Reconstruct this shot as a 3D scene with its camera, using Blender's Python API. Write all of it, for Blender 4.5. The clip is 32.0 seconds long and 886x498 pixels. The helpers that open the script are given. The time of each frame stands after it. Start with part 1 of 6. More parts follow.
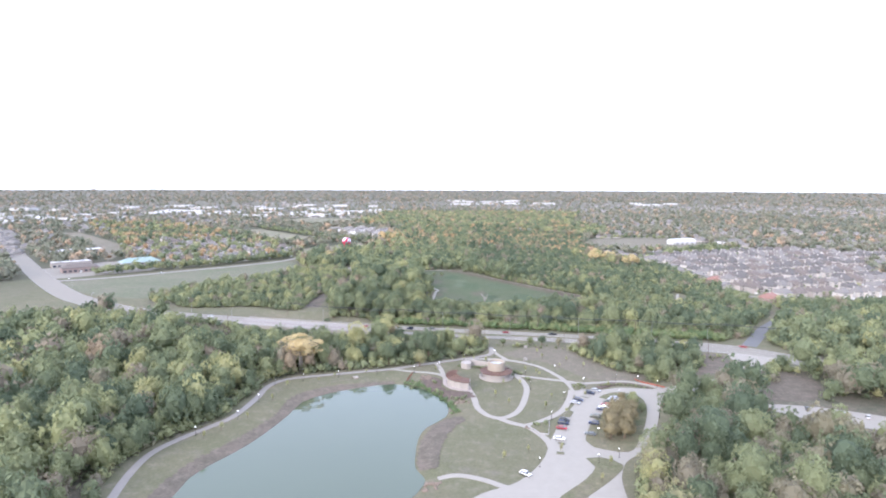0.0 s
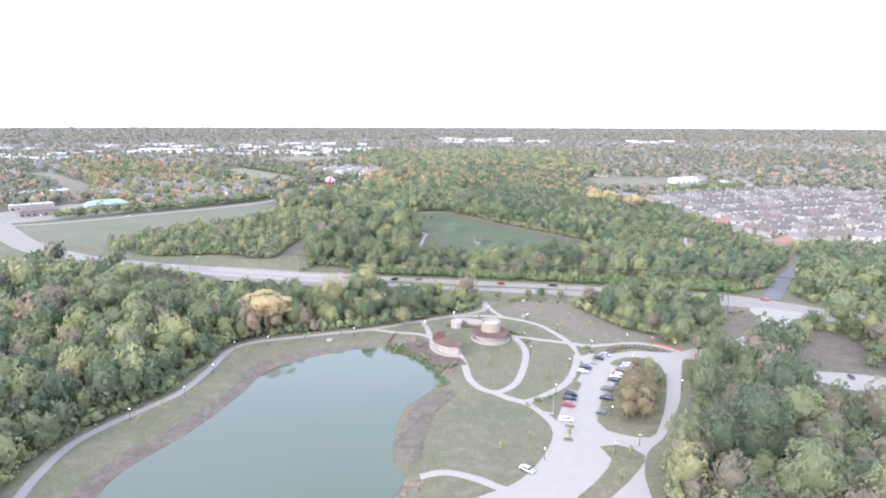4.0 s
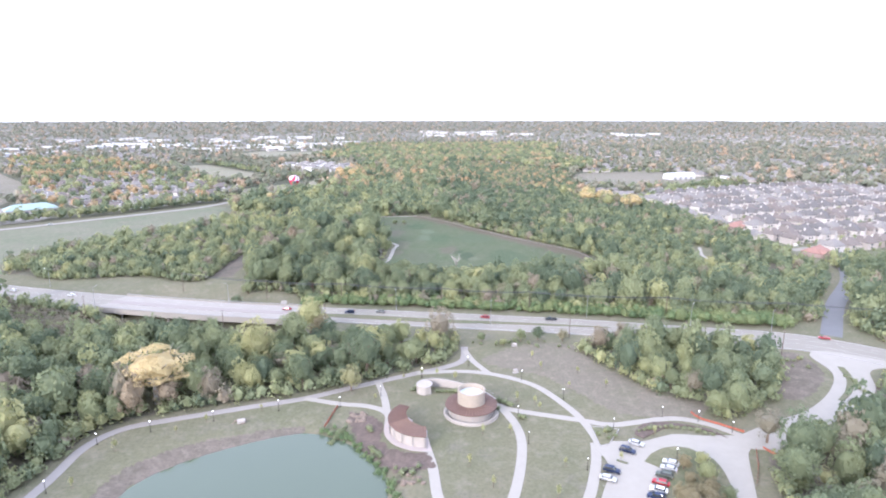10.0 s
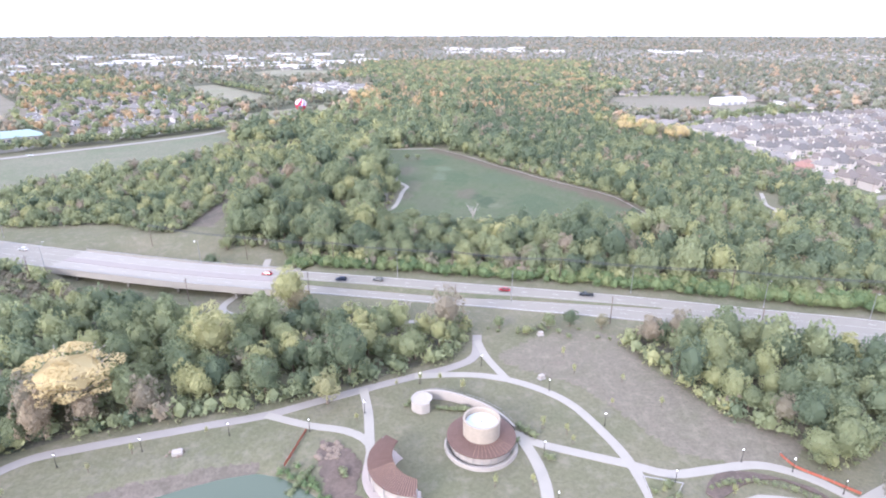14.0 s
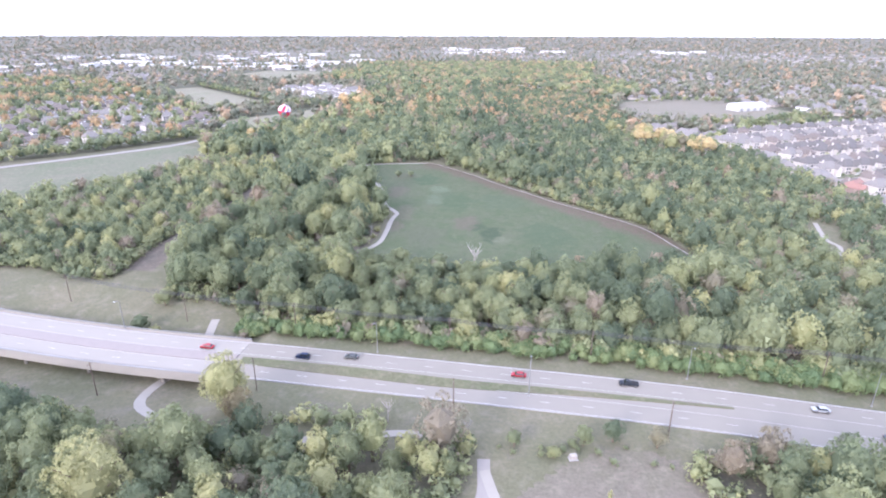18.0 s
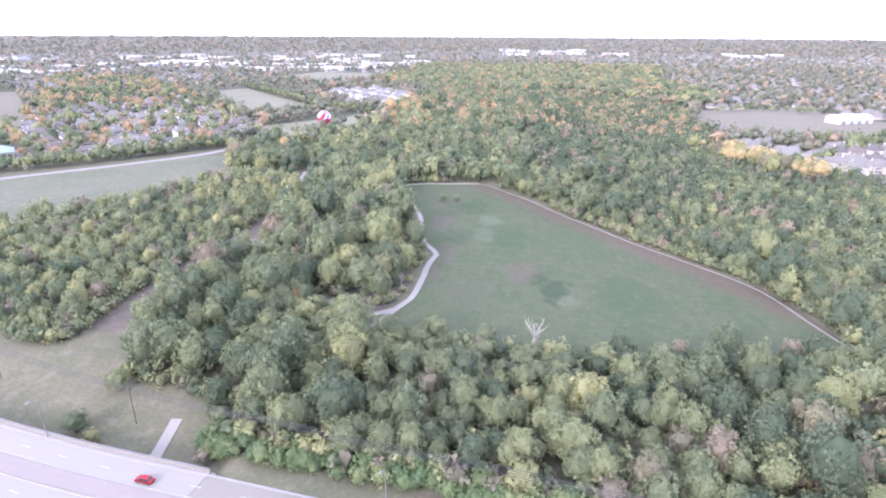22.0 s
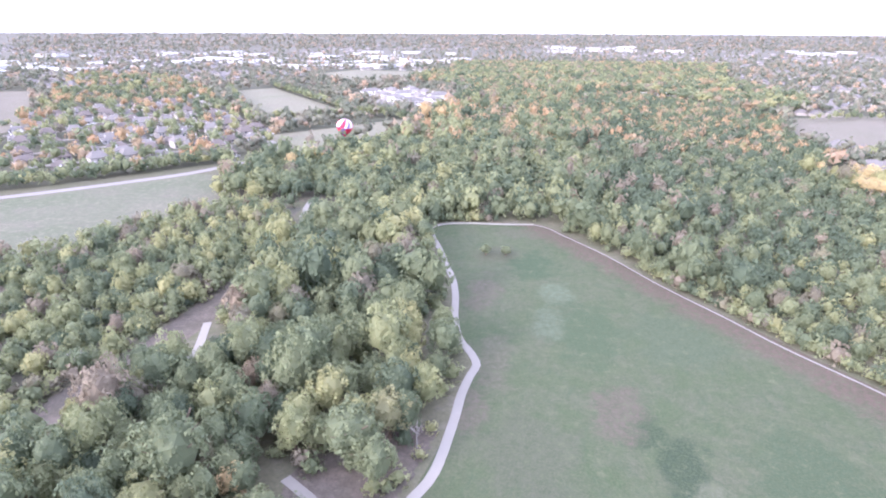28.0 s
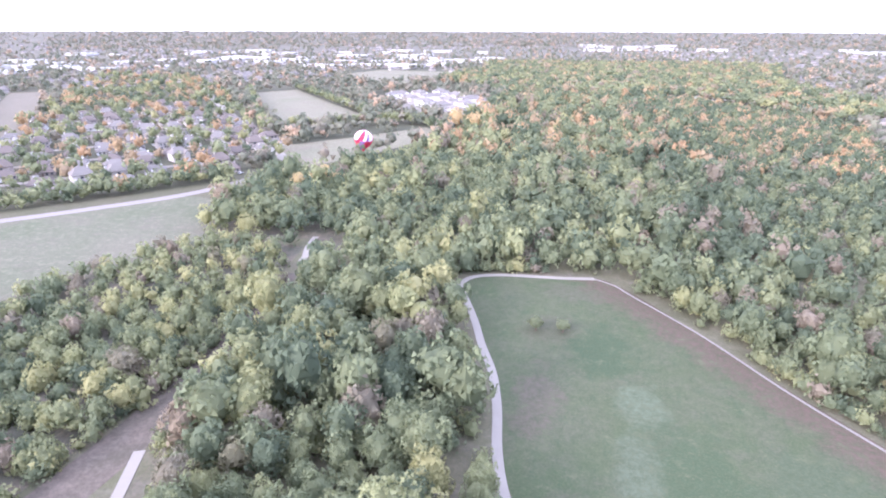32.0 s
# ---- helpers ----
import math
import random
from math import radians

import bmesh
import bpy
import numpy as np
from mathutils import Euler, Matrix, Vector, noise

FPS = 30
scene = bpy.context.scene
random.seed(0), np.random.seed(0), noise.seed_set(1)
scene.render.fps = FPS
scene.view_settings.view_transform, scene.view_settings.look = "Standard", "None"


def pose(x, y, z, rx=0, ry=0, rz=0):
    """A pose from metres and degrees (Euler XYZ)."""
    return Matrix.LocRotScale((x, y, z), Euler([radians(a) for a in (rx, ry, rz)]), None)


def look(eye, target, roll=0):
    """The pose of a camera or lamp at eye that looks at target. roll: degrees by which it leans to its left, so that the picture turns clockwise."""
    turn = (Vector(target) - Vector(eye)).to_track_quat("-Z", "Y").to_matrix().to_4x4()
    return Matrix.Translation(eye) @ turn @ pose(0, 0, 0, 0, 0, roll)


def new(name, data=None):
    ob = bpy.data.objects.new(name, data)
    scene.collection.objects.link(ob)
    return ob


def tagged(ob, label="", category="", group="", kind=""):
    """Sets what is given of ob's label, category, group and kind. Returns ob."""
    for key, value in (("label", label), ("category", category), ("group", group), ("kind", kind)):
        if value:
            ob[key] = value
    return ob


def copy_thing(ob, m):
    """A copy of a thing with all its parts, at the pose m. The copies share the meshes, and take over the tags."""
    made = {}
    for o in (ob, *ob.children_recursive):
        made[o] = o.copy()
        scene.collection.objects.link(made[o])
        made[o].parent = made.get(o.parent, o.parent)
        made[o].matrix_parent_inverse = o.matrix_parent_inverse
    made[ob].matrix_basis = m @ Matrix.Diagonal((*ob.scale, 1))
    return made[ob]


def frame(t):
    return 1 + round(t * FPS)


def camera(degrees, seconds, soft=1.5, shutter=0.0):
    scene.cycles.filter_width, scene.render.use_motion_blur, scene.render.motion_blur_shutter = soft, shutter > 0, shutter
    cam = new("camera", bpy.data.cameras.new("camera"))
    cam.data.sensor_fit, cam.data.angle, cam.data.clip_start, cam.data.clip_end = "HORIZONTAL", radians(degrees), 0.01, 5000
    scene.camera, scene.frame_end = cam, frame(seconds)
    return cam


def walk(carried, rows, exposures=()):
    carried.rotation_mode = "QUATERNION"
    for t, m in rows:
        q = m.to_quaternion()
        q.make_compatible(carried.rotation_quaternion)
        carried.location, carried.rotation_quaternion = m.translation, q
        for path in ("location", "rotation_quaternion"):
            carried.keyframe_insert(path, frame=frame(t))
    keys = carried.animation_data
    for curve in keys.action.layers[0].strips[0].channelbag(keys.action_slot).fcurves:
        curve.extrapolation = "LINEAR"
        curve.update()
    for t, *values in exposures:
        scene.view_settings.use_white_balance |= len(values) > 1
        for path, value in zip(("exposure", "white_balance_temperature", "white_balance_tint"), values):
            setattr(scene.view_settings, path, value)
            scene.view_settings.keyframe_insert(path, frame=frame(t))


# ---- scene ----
cam = camera(75.26, 32.0, soft=2.0)
PATH = [
    (0, (-5.77, 20.23, 105.25), (-9.62, 119.57, 94.42), 0.21),
    (0.5, (-5.75, 25.83, 104.74), (-9.48, 124.98, 92.26), 0.23),
    (1, (-5.68, 31.48, 104.26), (-9.32, 130.41, 90.16), 0.21),
    (1.5, (-5.57, 37.20, 103.81), (-9.02, 135.93, 88.30), 0.21),
    (2, (-5.43, 43.01, 103.39), (-8.70, 141.54, 86.61), 0.15),
    (2.5, (-5.26, 48.91, 102.98), (-8.36, 147.23, 85.00), 0.13),
    (3, (-5.06, 54.86, 102.58), (-7.99, 152.97, 83.42), 0.10),
    (3.5, (-4.86, 60.88, 102.19), (-7.54, 158.74, 81.80), 0.12),
    (5.5, (-3.59, 85.74, 101.13), (-5.33, 183.25, 79.02), -0.02),
    (6, (-3.25, 92.36, 100.95), (-4.75, 189.86, 78.78), -0.07),
    (6.5, (-2.88, 99.14, 100.79), (-4.15, 196.61, 78.52), -0.03),
    (7, (-2.47, 106.11, 100.63), (-3.44, 203.59, 78.31), -0.04),
    (7.5, (-1.96, 113.25, 100.46), (-2.68, 210.72, 78.13), -0.04),
    (8, (-1.37, 120.41, 100.29), (-1.85, 217.88, 77.95), -0.02),
    (8.5, (-0.71, 127.65, 100.14), (-0.91, 225.13, 77.83), -0.03),
    (9, (-0.00, 135.00, 100.00), (-0.00, 232.49, 77.73), -0.06),
    (9.5, (0.72, 142.47, 99.90), (0.92, 239.94, 77.58), -0.05),
    (10, (1.52, 149.96, 99.84), (1.93, 247.43, 77.49), -0.03),
    (10.5, (2.33, 157.47, 99.82), (2.93, 254.86, 77.12), -0.05),
    (11, (3.20, 164.97, 99.87), (3.97, 261.58, 74.06), -0.01),
    (11.5, (3.98, 172.45, 100.00), (4.93, 268.07, 70.77), -0.06),
    (12, (4.71, 179.81, 100.17), (3.62, 274.54, 68.17), -0.04),
    (12.5, (5.40, 187.16, 100.36), (1.97, 280.99, 65.93), -0.02),
    (13, (6.02, 194.55, 100.55), (2.43, 288.07, 65.33), -0.01),
    (13.5, (6.50, 201.95, 100.70), (2.85, 295.45, 65.42), 0.00),
    (14, (6.84, 209.38, 100.81), (3.22, 302.86, 65.48), -0.00),
    (14.5, (7.03, 216.84, 100.87), (3.47, 310.30, 65.49), -0.01),
    (16.5, (6.24, 248.98, 100.53), (2.93, 342.44, 65.12), 0.13),
    (17, (6.10, 256.94, 100.57), (2.80, 350.42, 65.22), 0.12),
    (17.5, (5.98, 264.88, 100.60), (2.70, 358.35, 65.21), 0.13),
    (18, (5.78, 273.06, 100.59), (2.45, 366.55, 65.27), 0.14),
    (18.5, (5.49, 281.54, 100.53), (2.12, 375.04, 65.24), 0.17),
    (19, (5.21, 290.25, 100.42), (1.88, 383.76, 65.15), 0.18),
    (19.5, (5.01, 299.14, 100.28), (1.60, 392.64, 64.99), 0.17),
    (20, (4.86, 308.06, 100.11), (-2.44, 401.33, 64.80), 0.19),
    (20.5, (4.67, 316.88, 99.92), (-5.26, 409.92, 64.63), 0.22),
    (21, (4.32, 325.63, 99.72), (-6.47, 418.56, 64.41), 0.25),
    (21.5, (3.73, 334.39, 99.52), (-7.75, 427.27, 64.29), 0.27),
    (22, (2.93, 343.19, 99.28), (-9.06, 436.03, 64.10), 0.30),
    (22.5, (1.91, 352.05, 99.01), (-10.48, 444.84, 63.85), 0.32),
    (23, (0.67, 360.93, 98.69), (-11.96, 453.67, 63.49), 0.33),
    (23.5, (-0.71, 369.70, 98.32), (-13.59, 462.43, 63.19), 0.26),
    (24, (-2.17, 378.38, 97.92), (-15.22, 471.10, 62.80), 0.24),
    (24.5, (-3.66, 387.00, 97.51), (-16.81, 479.70, 62.37), 0.25),
    (25, (-5.11, 395.59, 97.11), (-18.44, 488.20, 61.80), 0.32),
    (25.5, (-6.50, 404.12, 96.73), (-20.10, 496.72, 61.51), 0.26),
    (27.5, (-11.77, 437.69, 95.98), (-29.26, 529.51, 60.42), 0.22),
    (28, (-13.50, 446.04, 95.90), (-31.78, 537.67, 60.28), 0.20),
    (28.5, (-15.27, 454.40, 95.85), (-35.08, 545.63, 60.02), 0.21),
    (29, (-17.15, 462.84, 95.81), (-38.07, 553.79, 59.87), 0.16),
    (29.5, (-19.09, 471.32, 95.80), (-40.48, 562.14, 59.83), 0.13),
    (30, (-21.09, 479.84, 95.80), (-42.99, 570.53, 59.79), 0.16),
    (30.5, (-23.21, 488.43, 95.80), (-45.47, 579.01, 59.74), 0.18),
    (31, (-25.49, 497.04, 95.81), (-48.02, 587.58, 59.82), 0.13),
    (31.5, (-27.86, 505.59, 95.84), (-50.61, 596.09, 59.88), 0.14),
    (32, (-30.31, 514.12, 95.86), (-53.22, 604.59, 59.96), 0.13),
]
EXPOSURE = 2.09
walk(cam, [(t, look(eye, target, roll)) for t, eye, target, roll in PATH], exposures=((0.0, EXPOSURE - 0.28, 5410, 15), (3.0, EXPOSURE - 0.14, 5390, 15), (8.0, EXPOSURE - 0.04, 5380, 16), (14.0, EXPOSURE, 5340, 18), (20.0, EXPOSURE + 0.02, 5270, 24), (26.0, EXPOSURE + 0.18, 5290, 28), (32.0, EXPOSURE + 0.20, 5300, 28)))

# ---- world and sun: a pale evening sky, sun just above the haze behind the left shoulder ----
world = bpy.data.worlds.new("evening_sky")
scene.world = world
world.use_nodes = True
wn = world.node_tree
sky = wn.nodes.new("ShaderNodeTexSky")
sky.sky_type = "NISHITA"
sky.sun_disc = False
sky.sun_elevation, sky.sun_rotation = radians(24), radians(215)
sky.altitude, sky.air_density, sky.dust_density, sky.ozone_density = 200, 1.0, 3.0, 1.0
wn.nodes["Background"].inputs[1].default_value = 0.15
haze = wn.nodes.new("ShaderNodeMix")
haze.data_type = "RGBA"
haze.inputs[0].default_value = 0.72
haze.inputs[7].default_value = (5.3, 5.15, 5.25, 1)
wn.links.new(sky.outputs[0], haze.inputs[6])
wn.links.new(haze.outputs[2], wn.nodes["Background"].inputs[0])
sun = new("sun", bpy.data.lights.new("sun", "SUN"))
sun.data.energy, sun.data.angle, sun.data.color = 1.0, radians(14), (1.0, 0.86, 0.70)
sun.matrix_world = look((-60, -90, 45), (0, 0, 0))


# ---- materials ----
class Nodes:
    """A node material, written as a chain of short calls."""

    def __init__(self, name, rough=0.8, metal=0.0, spec=0.3):
        self.m = bpy.data.materials.new(name)
        self.m.use_nodes = True
        self.t = self.m.node_tree
        self.b = self.t.nodes["Principled BSDF"]
        self.set("Roughness", rough)
        self.set("Metallic", metal)
        self.set("Specular IOR Level", spec)
        self.pos = self.node("ShaderNodeNewGeometry").outputs["Position"]

    def node(self, kind):
        return self.t.nodes.new(kind)

    def put(self, socket, v):
        if isinstance(v, bpy.types.NodeSocket):
            self.t.links.new(v, socket)
        else:
            socket.default_value = v

    def set(self, key, v):
        self.put(self.b.inputs[key], v)
        return self

    def noise(self, scale, detail=4.0, rough=0.6, vec=None, stretch=None):
        n = self.node("ShaderNodeTexNoise")
        n.inputs["Scale"].default_value, n.inputs["Detail"].default_value, n.inputs["Roughness"].default_value = scale, detail, rough
        v = self.pos if vec is None else vec
        if stretch:
            k = self.node("ShaderNodeVectorMath")
            k.operation = "MULTIPLY"
            self.put(k.inputs[0], v)
            k.inputs[1].default_value = stretch
            v = k.outputs[0]
        self.put(n.inputs["Vector"], v)
        return n.outputs["Fac"]

    def ramp(self, fac, *stops):
        n = self.node("ShaderNodeValToRGB")
        e = n.color_ramp.elements
        while len(e) < len(stops):
            e.new(0.5)
        for k, (p, c) in zip(e, stops):
            k.position, k.color = p, (*c, 1)
        self.put(n.inputs[0], fac)
        return n.outputs[0]

    def mix(self, fac, a, b, how="MIX"):
        n = self.node("ShaderNodeMix")
        n.data_type, n.blend_type = "RGBA", how
        for s, v in zip((n.inputs[0], n.inputs[6], n.inputs[7]), (fac, a, b)):
            self.put(s, (*v, 1) if isinstance(v, tuple) and len(v) == 3 else v)
        return n.outputs[2]

    def math(self, op, a, b=0.0):
        n = self.node("ShaderNodeMath")
        n.operation = op
        self.put(n.inputs[0], a)
        self.put(n.inputs[1], b)
        return n.outputs[0]

    def attr(self, name):
        n = self.node("ShaderNodeAttribute")
        n.attribute_name = name
        return n.outputs["Fac"]

    def rand(self):
        return self.node("ShaderNodeObjectInfo").outputs["Random"]

    def bump(self, fac, strength=0.3, dist=0.05):
        n = self.node("ShaderNodeBump")
        n.inputs["Strength"].default_value, n.inputs["Distance"].default_value = strength, dist
        self.put(n.inputs["Height"], fac)
        return self.set("Normal", n.outputs[0])

    def color(self, v):
        return self.set("Base Color", (*v, 1) if isinstance(v, tuple) else v)


def plain(name, c, rough=0.7, metal=0.0, grain=6.0, amount=0.25, fine=40.0):
    """A painted or raw surface with mottling at two scales."""
    n = Nodes(name, rough, metal)
    a = n.mix(n.noise(grain), tuple(x * (1 - amount) for x in c), tuple(min(1, x * (1 + amount)) for x in c))
    return n.color(n.mix(n.math("MULTIPLY", n.noise(fine, 2), 0.35), a, tuple(x * 0.7 for x in c))).m


def grass(name, dry, green, dirt, patch=0.03, bias=0.5):
    n = Nodes(name, 0.95, 0, 0.1)
    big = n.ramp(n.noise(patch, 6, 0.7), (bias - 0.12, (0, 0, 0)), (bias + 0.12, (1, 1, 1)))
    c = n.mix(big, dry, green)
    c = n.mix(n.ramp(n.noise(patch * 2.3, 7, 0.75), (0.52, (0, 0, 0)), (0.66, (1, 1, 1))), c, dirt)
    c = n.mix(n.ramp(n.noise(0.9, 6, 0.8), (0.40, (0, 0, 0)), (0.72, (0.75, 0.75, 0.75))), c, tuple(x * 0.62 for x in green))
    c = n.mix(n.ramp(n.noise(0.28, 6, 0.75), (0.50, (0, 0, 0)), (0.75, (0.8, 0.8, 0.8))), c, tuple(min(1, x * 1.35) for x in dry))
    return n.color(c).bump(n.noise(3.0, 5), 0.6, 0.2).m


def meadow(name):
    """Mown grass with worn, damp and dry stains and a bare brown margin along the eastern track."""
    n = Nodes(name, 0.95, 0, 0.1)
    c = n.mix(n.ramp(n.noise(0.022, 6, 0.7), (0.33, (0, 0, 0)), (0.58, (1, 1, 1))), (0.095, 0.106, 0.063), (0.069, 0.093, 0.047))
    c = n.mix(n.ramp(n.noise(0.06, 6, 0.75, stretch=(1.6, 0.5, 1)), (0.50, (0, 0, 0)), (0.68, (0.55, 0.55, 0.55))), c, (0.104, 0.107, 0.068))
    rough = n.math("MULTIPLY", n.math("SUBTRACT", n.noise(0.12, 6, 0.7), 0.5), 2.4)

    def stain(c, x, y, r, colour, flat=1.0):
        k = n.node("ShaderNodeVectorMath")
        k.operation = "DISTANCE"
        s = n.node("ShaderNodeVectorMath")
        s.operation = "MULTIPLY"
        n.put(s.inputs[0], n.pos)
        s.inputs[1].default_value = (1, flat, 0)
        n.put(k.inputs[0], s.outputs[0])
        k.inputs[1].default_value = (x, y * flat, 0)
        f = n.math("ADD", n.math("DIVIDE", k.outputs["Value"], r), rough)
        return n.mix(n.ramp(f, (0.55, (0.95, 0.95, 0.95)), (1.05, (0, 0, 0))), c, colour)

    c = n.mix(n.ramp(n.noise(0.085, 8, 0.78), (0.44, (0, 0, 0)), (0.60, (0.75, 0.75, 0.75))), c, (0.106, 0.107, 0.075))
    c = n.mix(n.ramp(n.noise(0.16, 7, 0.8, stretch=(1.5, 0.6, 1)), (0.52, (0, 0, 0)), (0.66, (0.8, 0.8, 0.8))), c, (0.059, 0.085, 0.048))
    for x, y, r, flat, colour in ((21, 562, 7, 0.5, (0.038, 0.057, 0.035)), (14, 574, 6, 0.6, (0.042, 0.062, 0.036)), (8, 582, 9, 0.6, (0.112, 0.092, 0.074)), (26, 553, 5, 0.7, (0.122, 0.127, 0.086)), (-10, 655, 8, 0.7, (0.114, 0.137, 0.090)), (-37, 690, 14, 1.0, (0.104, 0.102, 0.071)), (-20, 680, 14, 0.8, (0.055, 0.083, 0.046)),
                               (-28, 600, 7, 0.35, (0.116, 0.108, 0.079)), (-38, 650, 8, 0.4, (0.118, 0.100, 0.080)), (-31, 575, 5, 0.3, (0.118, 0.100, 0.080)), (0, 625, 16, 0.7, (0.061, 0.087, 0.048)), (-30, 722, 16, 1.6, (0.104, 0.102, 0.073)), (30, 625, 18, 0.8, (0.078, 0.098, 0.060)), (-15, 560, 14, 0.7, (0.091, 0.096, 0.065)), (50, 560, 16, 0.6, (0.063, 0.087, 0.050)), (-12, 628, 7, 0.5, (0.106, 0.127, 0.084))):
        c = stain(c, x, y, r, colour, flat)
    edge = n.node("ShaderNodeVectorMath")
    edge.operation = "DOT_PRODUCT"
    n.put(edge.inputs[0], n.pos)
    edge.inputs[1].default_value = (0.8025, 0.5966, 0)
    band = n.math("ADD", n.math("DIVIDE", n.math("SUBTRACT", 427.0, edge.outputs["Value"]), 17.0), n.math("MULTIPLY", rough, 0.7))
    c = n.mix(n.ramp(band, (0.5, (1, 1, 1)), (1.1, (0, 0, 0))), c, (0.119, 0.083, 0.071))
    c = n.mix(n.ramp(n.noise(0.5, 6, 0.8), (0.40, (0, 0, 0)), (0.66, (0.8, 0.8, 0.8))), c, (0.053, 0.071, 0.036))
    c = n.mix(n.ramp(n.noise(0.25, 5, 0.75), (0.55, (0, 0, 0)), (0.72, (0.85, 0.85, 0.85))), c, (0.124, 0.133, 0.081))
    c = n.mix(n.ramp(n.noise(1.6, 5, 0.8), (0.45, (0, 0, 0)), (0.70, (0.6, 0.6, 0.6))), c, (0.121, 0.127, 0.077))
    return n.color(c).bump(n.noise(3.0, 5), 0.6, 0.2).m


def country(name):
    """Open ground: the park's dry grass, beyond it browner, wooded country, and last a paler mottle painted in for
    haze.
    """
    n = Nodes(name, 0.95, 0, 0.1)
    far = n.node("ShaderNodeVectorMath")
    far.operation = "DISTANCE"
    n.put(far.inputs[0], n.pos)
    far.inputs[1].default_value = (0, 380, 0)
    near = n.mix(n.ramp(n.noise(0.03, 5, 0.65), (0.30, (0, 0, 0)), (0.62, (1, 1, 1))), (0.170, 0.152, 0.104), (0.132, 0.130, 0.080))
    near = n.mix(n.ramp(n.noise(0.07, 6, 0.7), (0.55, (0, 0, 0)), (0.72, (1, 1, 1))), near, (0.17, 0.15, 0.122))
    near = n.mix(n.ramp(n.noise(0.9, 6, 0.8), (0.40, (0, 0, 0)), (0.72, (0.75, 0.75, 0.75))), near, (0.075, 0.082, 0.052))
    near = n.mix(n.ramp(n.noise(0.2, 6, 0.75), (0.50, (0, 0, 0)), (0.75, (0.8, 0.8, 0.8))), near, (0.205, 0.18, 0.14))
    wide = n.mix(n.ramp(n.noise(0.012, 6, 0.7), (0.35, (0, 0, 0)), (0.65, (1, 1, 1))), (0.082, 0.084, 0.056), (0.125, 0.114, 0.085))
    wide = n.mix(n.math("MULTIPLY", n.noise(0.11, 5, 0.7), 0.6), wide, (0.07, 0.08, 0.05))
    # paler mottle mixed in with distance, haze put into the ground's colour
    hazed = n.mix(n.ramp(n.noise(0.02, 7, 0.8), (0.42, (0, 0, 0)), (0.60, (1, 1, 1))), (0.118, 0.114, 0.088), (0.175, 0.162, 0.132))
    wide = n.mix(n.ramp(n.math("DIVIDE", far.outputs["Value"], 5000.0), (0.30, (0, 0, 0)), (0.44, (1, 1, 1))), wide, hazed)
    blend = n.ramp(n.math("DIVIDE", far.outputs["Value"], 1000.0), (0.42, (0, 0, 0)), (0.62, (1, 1, 1)))
    return n.color(n.mix(blend, near, wide)).bump(n.noise(5.0, 4), 0.5, 0.15).m


def concrete(name, c, stain=0.75, scale=0.25):
    n = Nodes(name, 0.85, 0, 0.25)
    a = n.mix(n.noise(scale, 6, 0.7), tuple(x * stain for x in c), c)
    a = n.mix(n.math("MULTIPLY", n.noise(9.0, 3), 0.3), a, tuple(x * 0.8 for x in c))
    return n.color(a).bump(n.noise(30.0, 3), 0.15, 0.01).m


def foliage(name, stops, leaf=0.35, shift=0.0):
    """Leaves: the hue runs with each tree's own tint and, a little, with each clump."""
    n = Nodes(name, 0.75, 0, 0.2)
    hue = n.attr("tint")
    if shift:
        hue = n.math("ADD", hue, n.math("MULTIPLY", n.math("SUBTRACT", n.rand(), 0.5), shift))
    c = n.ramp(hue, *stops)
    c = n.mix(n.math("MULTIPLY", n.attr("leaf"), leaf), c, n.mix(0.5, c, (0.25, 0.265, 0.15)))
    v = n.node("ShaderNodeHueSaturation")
    # value follows leaf: random by clump, lower for the core's painted shade
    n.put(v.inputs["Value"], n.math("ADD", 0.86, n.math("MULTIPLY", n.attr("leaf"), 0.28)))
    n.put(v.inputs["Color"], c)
    n.color(v.outputs[0])
    thin, both = n.node("ShaderNodeBsdfTranslucent"), n.node("ShaderNodeMixShader")
    n.put(thin.inputs["Color"], v.outputs[0])
    n.put(both.inputs[0], 0.34)
    n.put(both.inputs[1], n.b.outputs[0])
    n.put(both.inputs[2], thin.outputs[0])
    n.put(n.t.nodes["Material Output"].inputs["Surface"], both.outputs[0])
    return n.m


HUES = ((0.0, (0.103, 0.134, 0.085)), (0.2, (0.160, 0.190, 0.108)), (0.42, (0.226, 0.249, 0.133)), (0.58, (0.284, 0.298, 0.148)), (0.70, (0.345, 0.338, 0.162)), (0.78, (0.218, 0.198, 0.146)), (0.88, (0.268, 0.222, 0.166)), (0.95, (0.41, 0.30, 0.17)), (1.0, (0.42, 0.275, 0.155)))
LEAVES = foliage("foliage_mixed", HUES)
GOLDLEAVES = foliage("foliage_golden", ((0.0, (0.54, 0.44, 0.235)), (0.5, (0.56, 0.445, 0.23)), (1.0, (0.52, 0.38, 0.20))))
TREELEAVES = foliage("foliage_single_trees", HUES, shift=0.16)
# leaf hues paled and greyed: distance haze painted into the far trees
HAZEDLEAVES = foliage("foliage_far_hazed", ((0.0, (0.145, 0.162, 0.118)), (0.45, (0.205, 0.208, 0.150)), (0.75, (0.265, 0.232, 0.180)), (1.0, (0.42, 0.30, 0.20))))
FRESH = foliage("foliage_fresh_green", ((0.0, (0.122, 0.180, 0.088)), (0.5, (0.166, 0.224, 0.102)), (1.0, (0.235, 0.268, 0.124))))
BRONZE = foliage("foliage_bronze", ((0.0, (0.205, 0.178, 0.108)), (1.0, (0.275, 0.228, 0.128))))
